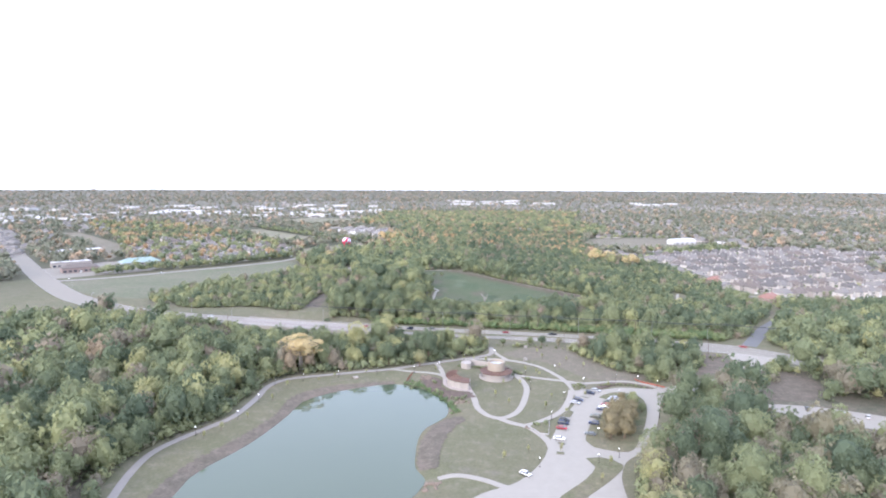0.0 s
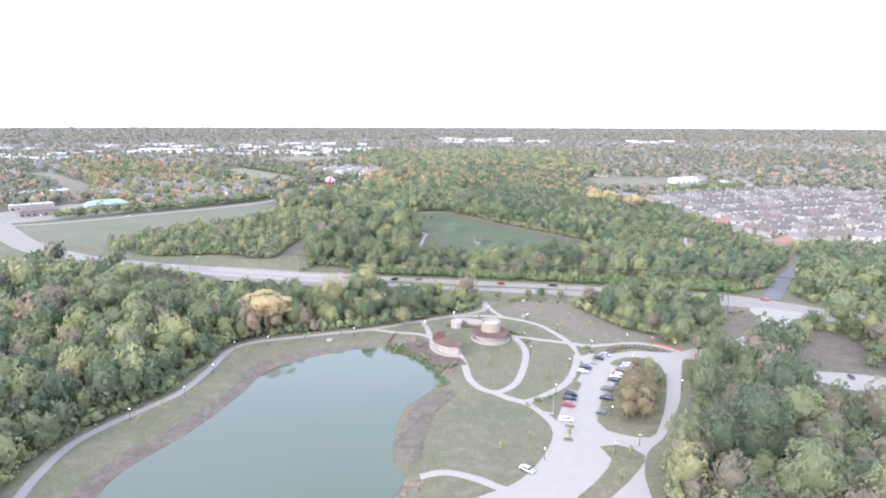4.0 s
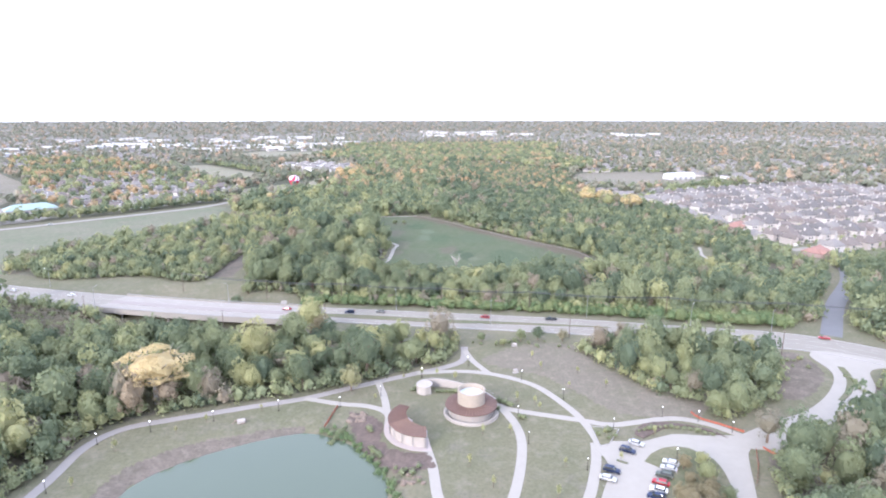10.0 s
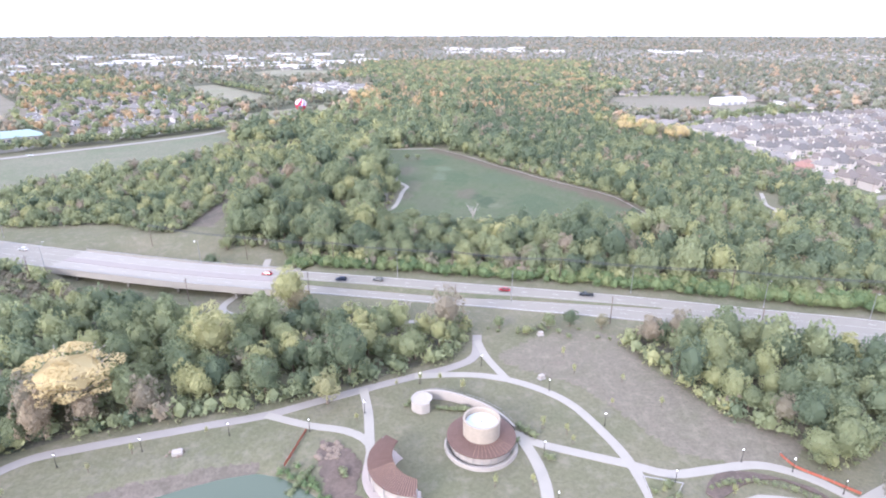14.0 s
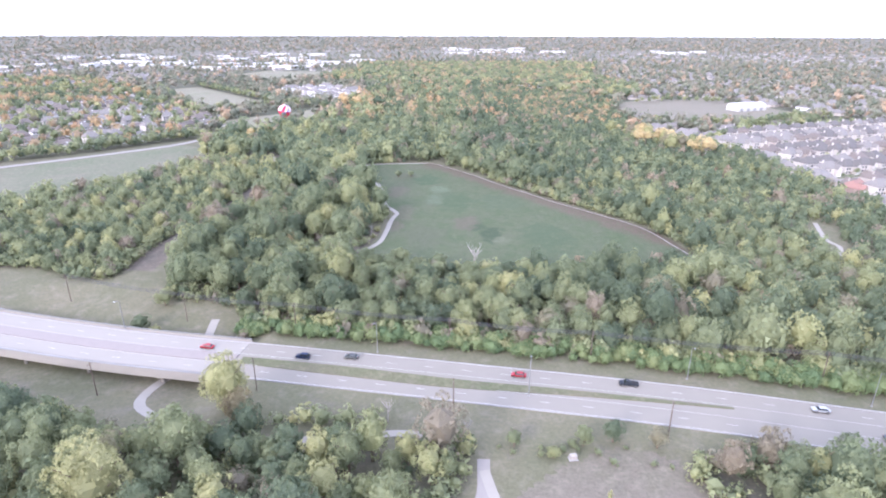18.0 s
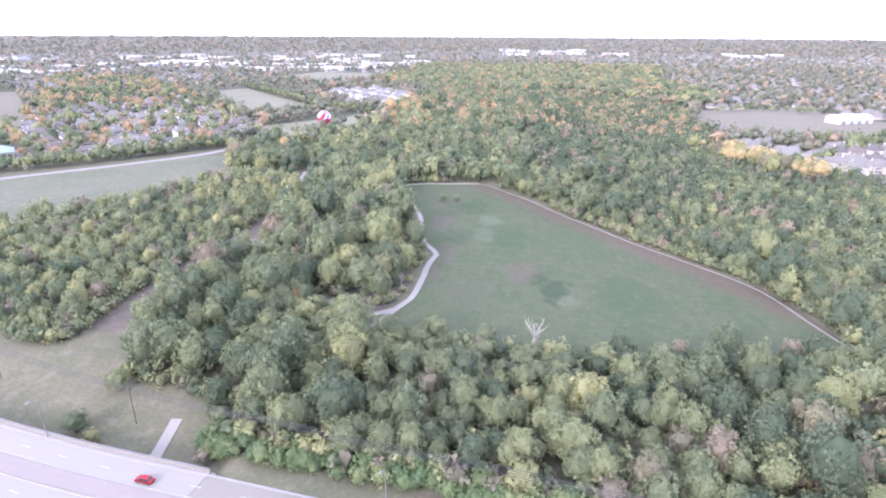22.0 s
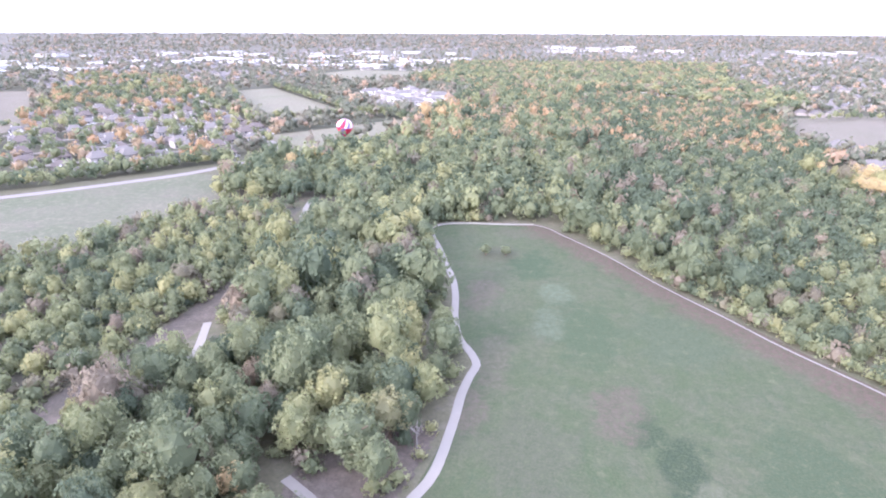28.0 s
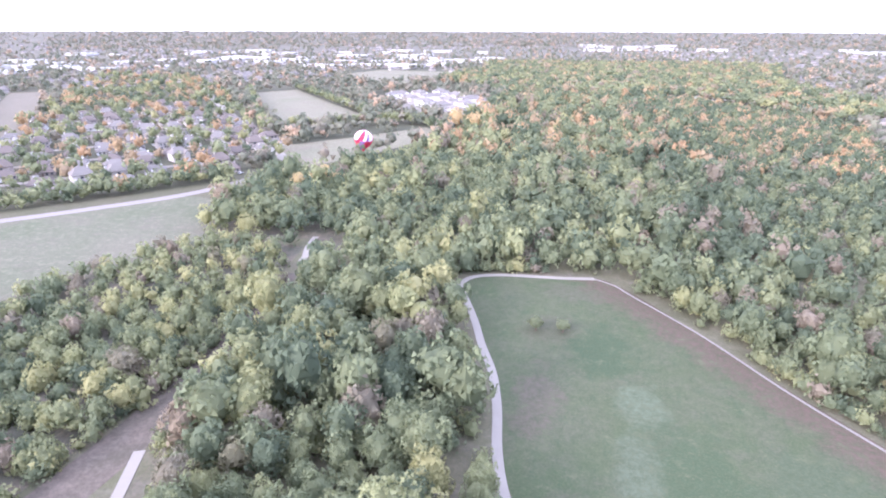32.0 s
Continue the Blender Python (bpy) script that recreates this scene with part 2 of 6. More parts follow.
BARK = plain("bark", (0.16, 0.12, 0.09), 0.9, 0, 3, 0.3)
DEADWOOD = plain("dead_bare_wood", (0.31, 0.285, 0.255), 0.9, 0, 3, 0.2)
PARK = grass("park_grass_dry", (0.162, 0.146, 0.096), (0.112, 0.124, 0.068), (0.162, 0.140, 0.105), 0.03, 0.5)
LAWN = grass("lawn_olive", (0.160, 0.155, 0.106), (0.119, 0.141, 0.081), (0.166, 0.152, 0.114), 0.06, 0.5)
MEADOW = meadow("meadow_green")
STRAW = grass("field_straw", (0.209, 0.195, 0.142), (0.162, 0.171, 0.109), (0.199, 0.171, 0.138), 0.012, 0.62)
DIRT = grass("bare_soil", (0.157, 0.131, 0.108), (0.114, 0.103, 0.081), (0.171, 0.141, 0.116), 0.08, 0.5)
MULCH = grass("mulch_brown", (0.133, 0.103, 0.087), (0.104, 0.084, 0.071), (0.152, 0.119, 0.100), 0.2, 0.5)
LITTER = grass("leaf_litter", (0.15, 0.13, 0.10), (0.10, 0.105, 0.075), (0.17, 0.14, 0.11), 0.1, 0.5)
TANC = concrete("tan_trail_concrete", (0.275, 0.252, 0.230))
CONC = concrete("pale_concrete", (0.318, 0.294, 0.255))
ROADC = concrete("road_concrete", (0.243, 0.222, 0.188), 0.8, 0.12)
ASPH = concrete("asphalt_grey", (0.16, 0.16, 0.165), 0.7, 0.2)
KERB = concrete("kerb_concrete", (0.34, 0.325, 0.31))
PAINT = plain("white_road_paint", (0.46, 0.45, 0.43), 0.6, 0, 2, 0.06)
WATER = Nodes("pond_water", 0.03, 0, 0.5)
WATER.color(WATER.mix(WATER.noise(0.03, 3), (0.062, 0.082, 0.052), (0.070, 0.090, 0.058))).bump(WATER.noise(1.2, 3), 0.016, 0.03)
WATER = WATER.m


# ---- geometry helpers ----
def inside(poly, x, y):
    """Which of the points lie in the polygon."""
    x, y = np.asarray(x, float), np.asarray(y, float)
    r = np.zeros(x.shape, bool)
    for (ax, ay), (bx, by) in zip(poly, poly[1:] + poly[:1]):
        if ay != by:
            r ^= ((ay > y) != (by > y)) & (x < (bx - ax) * (y - ay) / (by - ay) + ax)
    return r


def away(line, x, y, closed=False):
    """The distance of the points from a line of corners."""
    x, y = np.asarray(x, float), np.asarray(y, float)
    d = np.full(x.shape, 1e9)
    line = list(line) + ([line[0]] if closed else [])
    for (ax, ay), (bx, by) in zip(line, line[1:]):
        k = np.clip(((x - ax) * (bx - ax) + (y - ay) * (by - ay)) / ((bx - ax) ** 2 + (by - ay) ** 2 + 1e-9), 0, 1)
        d = np.minimum(d, np.hypot(x - ax - k * (bx - ax), y - ay - k * (by - ay)))
    return d


def smooth(points, step=3.0, closed=False):
    """A rounded line through the control points."""
    p = [np.array(q, float) for q in points]
    p = [p[-1], *p, p[0], p[1]] if closed else [2 * p[0] - p[1], *p, 2 * p[-1] - p[-2]]
    out = []
    for a, b, c, d in zip(p, p[1:], p[2:], p[3:]):
        n = max(1, int(np.hypot(*(c - b)[:2]) / step))
        for k in range(n):
            s = k / n
            out.append(0.5 * (2 * b + (c - a) * s + (2 * a - 5 * b + 4 * c - d) * s * s + (3 * b - a - 3 * c + d) * s ** 3))
    return out if closed else out + [p[-2]]


def link(name, verts, faces, mat, parent=None, label="", flat=True, attrs=None):
    """A mesh object from arrays of corners and triangles or a list of faces."""
    me = bpy.data.meshes.new(name)
    if isinstance(faces, np.ndarray):
        k = faces.shape[1]
        me.vertices.add(len(verts))
        me.vertices.foreach_set("co", np.asarray(verts, np.float32).ravel())
        me.loops.add(faces.size)
        me.loops.foreach_set("vertex_index", faces.astype(np.int32).ravel())
        me.polygons.add(len(faces))
        me.polygons.foreach_set("loop_start", np.arange(0, faces.size, k, dtype=np.int32))
        me.update(calc_edges=True)
    else:
        me.from_pydata([tuple(v) for v in verts], [], faces)
    for key, values in (attrs or {}).items():
        at = me.attributes.new(key, "FLOAT", "POINT")
        at.data.foreach_set("value", np.asarray(values, np.float32))
    me.materials.append(mat)
    me.shade_flat() if flat else me.shade_smooth()
    ob = new(name, me)
    ob.parent = parent
    return tagged(ob, label)


def part(name, bm, mat, parent=None, label="", flat=True):
    me = bpy.data.meshes.new(name)
    bm.normal_update()
    bm.to_mesh(me)
    bm.free()
    me.materials.append(mat)
    if not flat:
        me.shade_smooth()
    ob = new(name, me)
    ob.parent = parent
    return tagged(ob, label)


def empty(name, m=None):
    ob = new(name)
    if m is not None:
        ob.matrix_basis = m
    return ob


def copy_sized(ob, m):
    """A copy whose size is that of m alone."""
    return copy_thing(ob, m @ Matrix.Diagonal((1 / ob.scale[0], 1 / ob.scale[1], 1 / ob.scale[2], 1)))


def box(bm, x0, x1, y0, y1, z0, z1, bevel=0.0, m=None):
    r = bmesh.ops.create_cube(bm, size=1.0)
    vs = r["verts"]
    for v in vs:
        v.co = Vector((x0 + (v.co.x + 0.5) * (x1 - x0), y0 + (v.co.y + 0.5) * (y1 - y0), z0 + (v.co.z + 0.5) * (z1 - z0)))
    if m is not None:
        bmesh.ops.transform(bm, matrix=m, verts=vs)
    if bevel:
        es = list({e for v in vs for e in v.link_edges})
        bmesh.ops.bevel(bm, geom=es, offset=bevel, segments=1, affect="EDGES")
    return bm


def rod(bm, a, b, r0, r1=None, n=8):
    """A tapered round bar from a to b."""
    a, b = Vector(a), Vector(b)
    m = Matrix.Translation((a + b) / 2) @ (b - a).to_track_quat("Z", "Y").to_matrix().to_4x4()
    bmesh.ops.create_cone(bm, cap_ends=True, segments=n, radius1=r0, radius2=r0 if r1 is None else r1, depth=(b - a).length, matrix=m)
    return bm


def lathe(bm, profile, n=32, m=None):
    """A turned shape from (radius, height) pairs."""
    rings = []
    for r, z in profile:
        rings.append([bm.verts.new((r * math.cos(2 * math.pi * k / n), r * math.sin(2 * math.pi * k / n), z)) for k in range(n)])
    for a, b in zip(rings, rings[1:]):
        for k in range(n):
            bm.faces.new((a[k], a[(k + 1) % n], b[(k + 1) % n], b[k]))
    if m is not None:
        bmesh.ops.transform(bm, matrix=m, verts=[v for r in rings for v in r])
    return bm


# ---- the plan ----
POND = [(-100, 150), (-106, 206), (-105, 222), (-97, 240), (-92, 256), (-88, 276), (-86, 293), (-76, 305), (-60, 315), (-44, 321), (-32, 317), (-22, 309), (-14, 296), (-14, 278),
        (-22, 266), (-25, 254), (-25, 240), (-24, 228), (-19, 219), (-22, 210), (-32, 190), (-45, 150)]
ROAD = [(-1100, 1310), (-744, 924), (-525, 688), (-401, 563), (-333, 511), (-275, 481), (-184, 456), (-109, 440), (-57, 433), (3, 424.5), (66, 415), (120, 404), (165, 394), (195, 374),
        (230, 350), (300, 318), (420, 290), (700, 260)]
TRAIL = [(-122, 150), (-123, 190), (-128, 215), (-129, 232), (-124, 246), (-117, 258), (-111, 271), (-109, 292), (-109, 310), (-103, 321), (-90, 327), (-65, 336), (-48, 342), (-33, 350),
         (-8, 363), (4, 369), (11, 376), (12, 390)]
CREEK = [(-160, 330), (-150, 400), (-140, 440), (-143, 506), (-140, 555), (-135, 600), (-137, 655), (-150, 720)]
pond_line, road_line, creek_line = smooth(POND, 6, True), smooth(ROAD, 8), smooth(CREEK, 8)
pond_poly = [tuple(p) for p in pond_line]


def height(x, y):
    """The lie of the land: the pond's bowl, the creek's bed, the far rise."""
    x, y = np.asarray(x, float), np.asarray(y, float)
    d = away(pond_poly, x, y, True) * np.where(inside(pond_poly, x, y), -1, 1)
    z = -1.5 * np.clip((9 - d) / 9, 0, 1) ** 1.3 - 1.5 * np.clip(-d / 4, 0, 1)
    z = z - 5.2 * np.clip((60 - np.abs(x + 123)) / 13, 0, 1) ** 0.8 * np.clip((52 - np.abs(y - 438)) / 34, 0, 1) ** 0.8
    r = np.hypot(x, y - 380)
    return z + 72 * np.clip((r - 2200) / 2300, 0, 1) ** 1.6


rings = np.r_[np.arange(0, 420, 4.0), 420 * (4500 / 420) ** np.linspace(0, 1, 60)]
turns = np.linspace(0, 2 * np.pi, 480, endpoint=False)
gx, gy = (rings[:, None] * np.cos(turns)).ravel(), 380 + (rings[:, None] * np.sin(turns)).ravel()
i = np.arange(len(rings) - 1)[:, None] * 480
k = np.arange(480)[None, :]
quads = np.stack([i + k, i + (k + 1) % 480, i + 480 + (k + 1) % 480, i + 480 + k], -1).reshape(-1, 4)[:, ::-1]
ground = link("ground", np.stack([gx, gy, height(gx, gy)], 1), np.ascontiguousarray(quads[:, ::-1]), country("open_country"), flat=False)
tagged(ground, "dry olive-brown grassland reaching the horizon", "ground", kind="structure")

water = link("water", [(x, y, -1.5) for x, y in pond_poly], [list(range(len(pond_poly)))], WATER)
tagged(water, "still grey-green pond water reflecting the sky", "water", kind="structure")

LAYER = [0.0]


def sheet(name, poly, mat, label, category="ground", z=0.05, rounded=True, kind="structure", step=4):
    """A flat area of ground laid over the land, with a low edge."""
    LAYER[0] += 0.004
    line = smooth(poly, step, True) if rounded else [np.array(p, float) for p in poly]
    h = height([p[0] for p in line], [p[1] for p in line])
    n = len(line)
    v = [(p[0], p[1], q + z + LAYER[0]) for p, q in zip(line, h)] + [(p[0], p[1], q - 0.2) for p, q in zip(line, h)]
    f = [list(range(n))] + [[a, n + a, n + (a + 1) % n, (a + 1) % n] for a in range(n)]
    return tagged(link(name, v, f, mat), label, category, kind=kind)


def patch(name, poly, mat, label, category="ground", z=0.12, step=1.1):
    """An uneven area of loose ground that follows the slope under it."""
    xs, ys = [p[0] for p in poly], [p[1] for p in poly]
    ax, ay = np.arange(min(xs), max(xs) + step, step), np.arange(min(ys), max(ys) + step, step)
    x, y = (q.ravel() for q in np.meshgrid(ax, ay))
    x, y = x + 0.4 * np.sin(1.7 * y), y + 0.4 * np.sin(1.3 * x)
    ok = inside([tuple(q) for q in smooth(poly, 2, True)], x, y)
    k = np.arange(len(x)).reshape(len(ay), len(ax))
    q = np.stack([k[:-1, :-1], k[:-1, 1:], k[1:, 1:], k[1:, :-1]], -1).reshape(-1, 4)
    q = q[ok[q].all(1)]
    u, inv = np.unique(q, return_inverse=True)
    return tagged(link(name, np.stack([x[u], y[u], height(x[u], y[u]) + z], 1), inv.reshape(-1, 4), mat), label, category, kind="structure")


def strip(name, points, width, mat, label, category="path", z=0.05, step=3.0, lift=None, side=0.0, thick=0.2, kind="structure"):
    """A ribbon along a line, lying on the land; width may run from point to point."""
    LAYER[0] += 0.004
    line = smooth(points, step)
    x, y = np.array([p[0] for p in line]), np.array([p[1] for p in line])
    w = np.interp(np.linspace(0, 1, len(line)), np.linspace(0, 1, len(width)), width) if isinstance(width, (list, tuple)) else np.full(len(line), width)
    dx, dy = np.gradient(x), np.gradient(y)
    s = np.hypot(dx, dy)
    nx, ny = -dy / s, dx / s
    v = []
    for off, dz in ((0.5, 0), (-0.5, 0), (-0.5, -thick), (0.5, -thick)):
        ex, ey = x + nx * (w * off + side), y + ny * (w * off + side)
        h = (height(ex, ey) if lift is None else np.full(len(x), lift)) + z + LAYER[0]
        v.append(np.stack([ex, ey, h + dz], 1))
    v = np.concatenate(v)
    n = len(line)
    a = np.arange(n - 1)
    f = np.concatenate([np.stack([q * n + a, q * n + a + 1, r * n + a + 1, r * n + a], 1) for q, r in ((1, 0), (2, 1), (0, 3))])
    return tagged(link(name, v, f, mat), label, category, kind=kind)


# ---- road, bridge and paths ----
road = strip("road", ROAD, 20.5, ROADC, "pale concrete four-lane road", "road", 0.10, 6, lift=0.0)
for side in (1, -1):
    strip("kerb", ROAD, 0.3, KERB, "low concrete kerb along the road", "kerb", 0.26, 6, lift=0.0, side=side * 10.35, thick=0.5)
strip("median", [(-66, 433.5), (-29, 428), (3, 423), (33, 420), (62, 416.5), (84, 413.5)], [4.0, 5.2, 5.2, 3.6, 2.2, 0.8], PARK, "grass median with a concrete kerb between the carriageways", "median", 0.25, 4, lift=0.0)
SIDEROADS = [("road_side", [(-326, 500), (-344, 463), (-365, 436), (-420, 395), (-520, 330)], 9, ROADC), ("road_north_east", [(184, 402), (217, 448), (256, 494), (285, 540)], 9, ASPH),
             ("road_west", [(-455, 628), (-410, 657), (-341, 724), (-302, 764), (-264, 812), (-247, 870), (-247, 904)], 8, TANC),
             ("road_far_west", [(-247, 904), (-299, 956), (-399, 1070), (-616, 1324), (-826, 1580)], 10, CONC)]
for name, pts, w, m in SIDEROADS:
    strip(name, pts, w, m, "pale paved side road", "road", 0.06, 6)
PATHS = [(TRAIL, 3.2), ([(-48, 342), (-35, 338), (-24, 336), (-17, 331), (-16, 322)], 2.6), ([(-23, 356), (-19.5, 344), (-17, 331)], 2.6),
         ([(-8, 363), (6, 364.5), (17, 363.5), (28, 359), (38, 351), (45, 338), (49, 327), (51, 314), (50, 305)], 2.8), ([(12, 386), (14.5, 376), (18.5, 367), (21, 362)], 2.6),
         ([(49, 326), (58, 323), (69, 325), (81, 327), (91, 323), (99, 315)], 2.8), ([(18, 339), (26, 333.5), (36, 330), (49, 326)], 2.8),
         ([(22, 337), (26, 325), (27, 313), (24, 296), (19, 281), (12, 274), (6, 276), (1, 285), (-1, 300), (-4, 314)], 3.0), ([(10, 274), (15, 269), (23, 264), (29, 252), (30, 243)], 3.2),
         ([(50, 312), (47, 300), (40, 283), (30, 272), (22, 266)], 3.0), ([(-15, 219), (-7, 220.5), (2, 217.5), (9, 213), (16, 211)], 2.8), ([(103, 311), (107, 304), (109, 296), (110, 286)], 2.4)]
for pts, w in PATHS:
    strip("path", pts, w, TANC if pts is TRAIL else CONC, "pale concrete footpath", "path", 0.05, 2.5)
MPATHS = [([(-50, 512), (-44, 528), (-39, 541), (-36, 550), (-35, 569), (-35, 581), (-34, 591), (-33, 597), (-36, 604), (-41, 612), (-45, 626), (-48, 644), (-52, 660), (-58, 675), (-64, 692), (-72, 711), (-75, 719), (-71, 728), (-58, 733), (-39, 735), (-23, 738)], 2.6),
          ([(-23, 738), (-15, 733), (-9, 725), (12, 699), (31, 670), (50, 645), (63, 627), (82, 605), (104, 577), (113, 546), (118, 528)], 0.8), ([(-41, 537), (-51, 531), (-62, 537), (-69, 541)], 2.6),
          ([(-89, 468), (-87, 450), (-88, 436), (-92, 422), (-90, 414), (-81, 407)], 3.2), ([(-120, 577), (-122, 588), (-126, 598), (-129, 605)], 2.8),
          ([(205, 590), (195, 562), (195, 550), (185, 534)], 2.4), ([(-43, 395), (-30, 396), (-11, 399), (-4, 398.5)], 2.6), ([(-148, 725), (-149, 731), (-153, 742), (-156, 756)], 3)]
for pts, w in MPATHS:
    strip("path", pts, w, TANC if w < 1 else CONC, "narrow worn track" if w < 1 else "pale concrete footpath", "path", 0.05, 2.5)

MEADOW_POLY = [(-48, 520), (-40, 541), (-36, 565), (-34, 592), (-36, 604), (-45, 626), (-49, 645), (-58, 675), (-73, 712), (-73, 727), (-58, 733), (-39, 735), (-18, 737), (11, 701), (31, 672), (51, 646), (83, 606), (106, 577), (116, 545), (112, 522), (40, 512)]
LAYER[0], kept = 0.0, LAYER[0]
sheet("meadow", MEADOW_POLY, MEADOW, "mown green meadow with worn patches", z=0.03)
FIELD = [(-340, 545), (-303, 542), (-283, 605), (-238, 662), (-222, 705), (-205, 748), (-262, 803), (-345, 712), (-405, 652), (-440, 620), (-400, 575)]
sheet("field_west", FIELD, grass("field_rough", (0.168, 0.160, 0.118), (0.128, 0.140, 0.090), (0.165, 0.148, 0.118), 0.02, 0.5), "rough pale field beside the side road", z=0.03)
FIELDS = [[(-551, 1343), (-508, 1409), (-287, 1153), (-256, 1108), (-337, 1040)], [(-293, 957), (-239, 1024), (-195, 1091), (-161, 1056), (-194, 966), (-229, 893)],
          [(-570, 1757), (-537, 1896), (-341, 1875), (-343, 1626), (-448, 1550)], [(246, 1194), (400, 1260), (456, 1080), (375, 955), (260, 960), (207, 1044)], [(-913, 1244), (-868, 1271), (-564, 962), (-505, 799), (-678, 1008)]]
DRYFIELD = grass("field_dry_brown", (0.19, 0.170, 0.132), (0.165, 0.155, 0.112), (0.20, 0.172, 0.138), 0.015, 0.55)
for k, p in enumerate(FIELDS):
    sheet("field", p, DRYFIELD if k > 2 else STRAW, "dry brown field" if k > 2 else "pale mown hay field", z=0.04, rounded=False)

LAYER[0] = kept

# ---- car park ----
LOT = [(49, 312), (51, 300), (44, 284), (36, 266), (30, 250), (25, 234), (14, 217), (-6, 200), (-20, 150), (40, 150), (52, 222), (66, 244), (79, 267), (86, 284), (95, 306), (100, 312), (96, 316), (86, 316), (76, 317), (66, 313), (58, 313)]
sheet("car_park", LOT, CONC, "pale concrete car park and driveway", "pavement", 0.06)
ISLE = [(70, 309), (62, 302), (67, 297), (59, 282), (51, 269), (45, 252), (47, 246), (60, 242), (68, 254), (76, 272), (82, 290), (83, 303), (78, 309)]
sheet("planted_island", ISLE, PARK, "kerbed grass island in the car park", "island", 0.16)
SEISLE = [(42, 236), (48, 237), (55, 231), (48, 220), (38, 209), (30, 200), (26, 205), (38, 219), (44, 229)]
sheet("planted_island", SEISLE, PARK, "kerbed grass island in the car park", "island", 0.16)
ENTRY = [(92, 312), (112, 324), (129, 332), (146, 346), (158, 362), (160, 380), (170, 384), (195, 368), (180, 366), (173, 362), (165, 348), (152, 336), (133, 324), (118, 316), (104, 308)]
sheet("entrance_drive", ENTRY, CONC, "pale concrete entrance drive", "pavement", 0.055)
sheet("planted_island", [(164, 368), (160, 357), (152, 346), (145, 339.5), (146, 338.5), (154, 345), (162, 355.5), (166, 367)], PARK, "narrow planted island in the entrance drive", "island", 0.16)
sheet("car_park", [(141, 296), (164, 294), (190, 283), (200, 270), (178, 268), (146, 283)], CONC, "pale concrete overflow car park", "pavement", 0.06)

# ---- trees ----
rng = np.random.default_rng(7)


def crown(seed, leaves, size, lumps=14, low=-0.78, core=2):
    """A crown of unit radius: a leafy inner mass, toned darker as inner shade, under billows of uneven reach, each
    closed by small leaf clumps.
    """
    r = np.random.default_rng(seed)
    k = np.arange(lumps)
    z = np.clip(1 - (1 - low) * (k + r.uniform(0.2, 0.8, lumps)) / lumps, -1, 1)
    a = k * 2.39996 + r.uniform(-0.5, 0.5, lumps)
    c = np.stack([np.sqrt(1 - z * z) * np.cos(a), np.sqrt(1 - z * z) * np.sin(a), z], 1)
    c = c * r.uniform(0.86, 1.14, 3) * r.uniform(0.42, 0.82, (lumps, 1))
    rad = r.uniform(0.16, 0.36, lumps) * min(1.35, math.sqrt(26 / lumps))
    bm = bmesh.new()
    bmesh.ops.create_icosphere(bm, subdivisions=core, radius=0.58)
    v = np.array([p.co[:] for p in bm.verts]) * r.uniform(0.85, 1.12, (len(bm.verts), 1))
    bm.verts.index_update()
    f = np.array([[q.index for q in t.verts] for t in bm.faces])
    bm.free()
    # low leaf value on the core: shade between the clumps put into its colour
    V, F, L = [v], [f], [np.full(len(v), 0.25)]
    j = r.choice(lumps, leaves, p=rad ** 2 / np.sum(rad ** 2))
    tone = r.normal(size=lumps) * 0.15
    d = r.normal(size=(leaves, 3))
    d /= np.linalg.norm(d, axis=1)[:, None]
    out = c[j] / (np.linalg.norm(c[j], axis=1)[:, None] + 1e-6)
    d = d + 0.75 * out + (0, 0, 0.15)
    d /= np.linalg.norm(d, axis=1)[:, None]
    p = c[j] + d * (rad[j] * r.uniform(0.74, 1.14, leaves))[:, None]
    nrm = d + 0.5 * r.normal(size=(leaves, 3))
    nrm /= np.linalg.norm(nrm, axis=1)[:, None]
    t = np.cross(nrm, r.normal(size=(leaves, 3)))
    t /= np.linalg.norm(t, axis=1)[:, None]
    b = np.cross(nrm, t)
    s = size * r.uniform(0.6, 1.3, leaves)[:, None]
    u = r.uniform(0.55, 1.1, (leaves, 3, 1))
    tri = np.stack([p + t * s * u[:, 0], p - 0.5 * t * s + 0.87 * b * s * u[:, 1], p - 0.5 * t * s - 0.87 * b * s * u[:, 2]], 1)
    bright = np.clip(0.5 + tone[j] + 0.17 * r.normal(size=leaves), 0, 1)
    V.append(tri.reshape(-1, 3))
    F.append(np.arange(3 * leaves).reshape(-1, 3) + len(v))
    L.append(np.repeat(bright, 3))
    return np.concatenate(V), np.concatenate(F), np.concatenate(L)


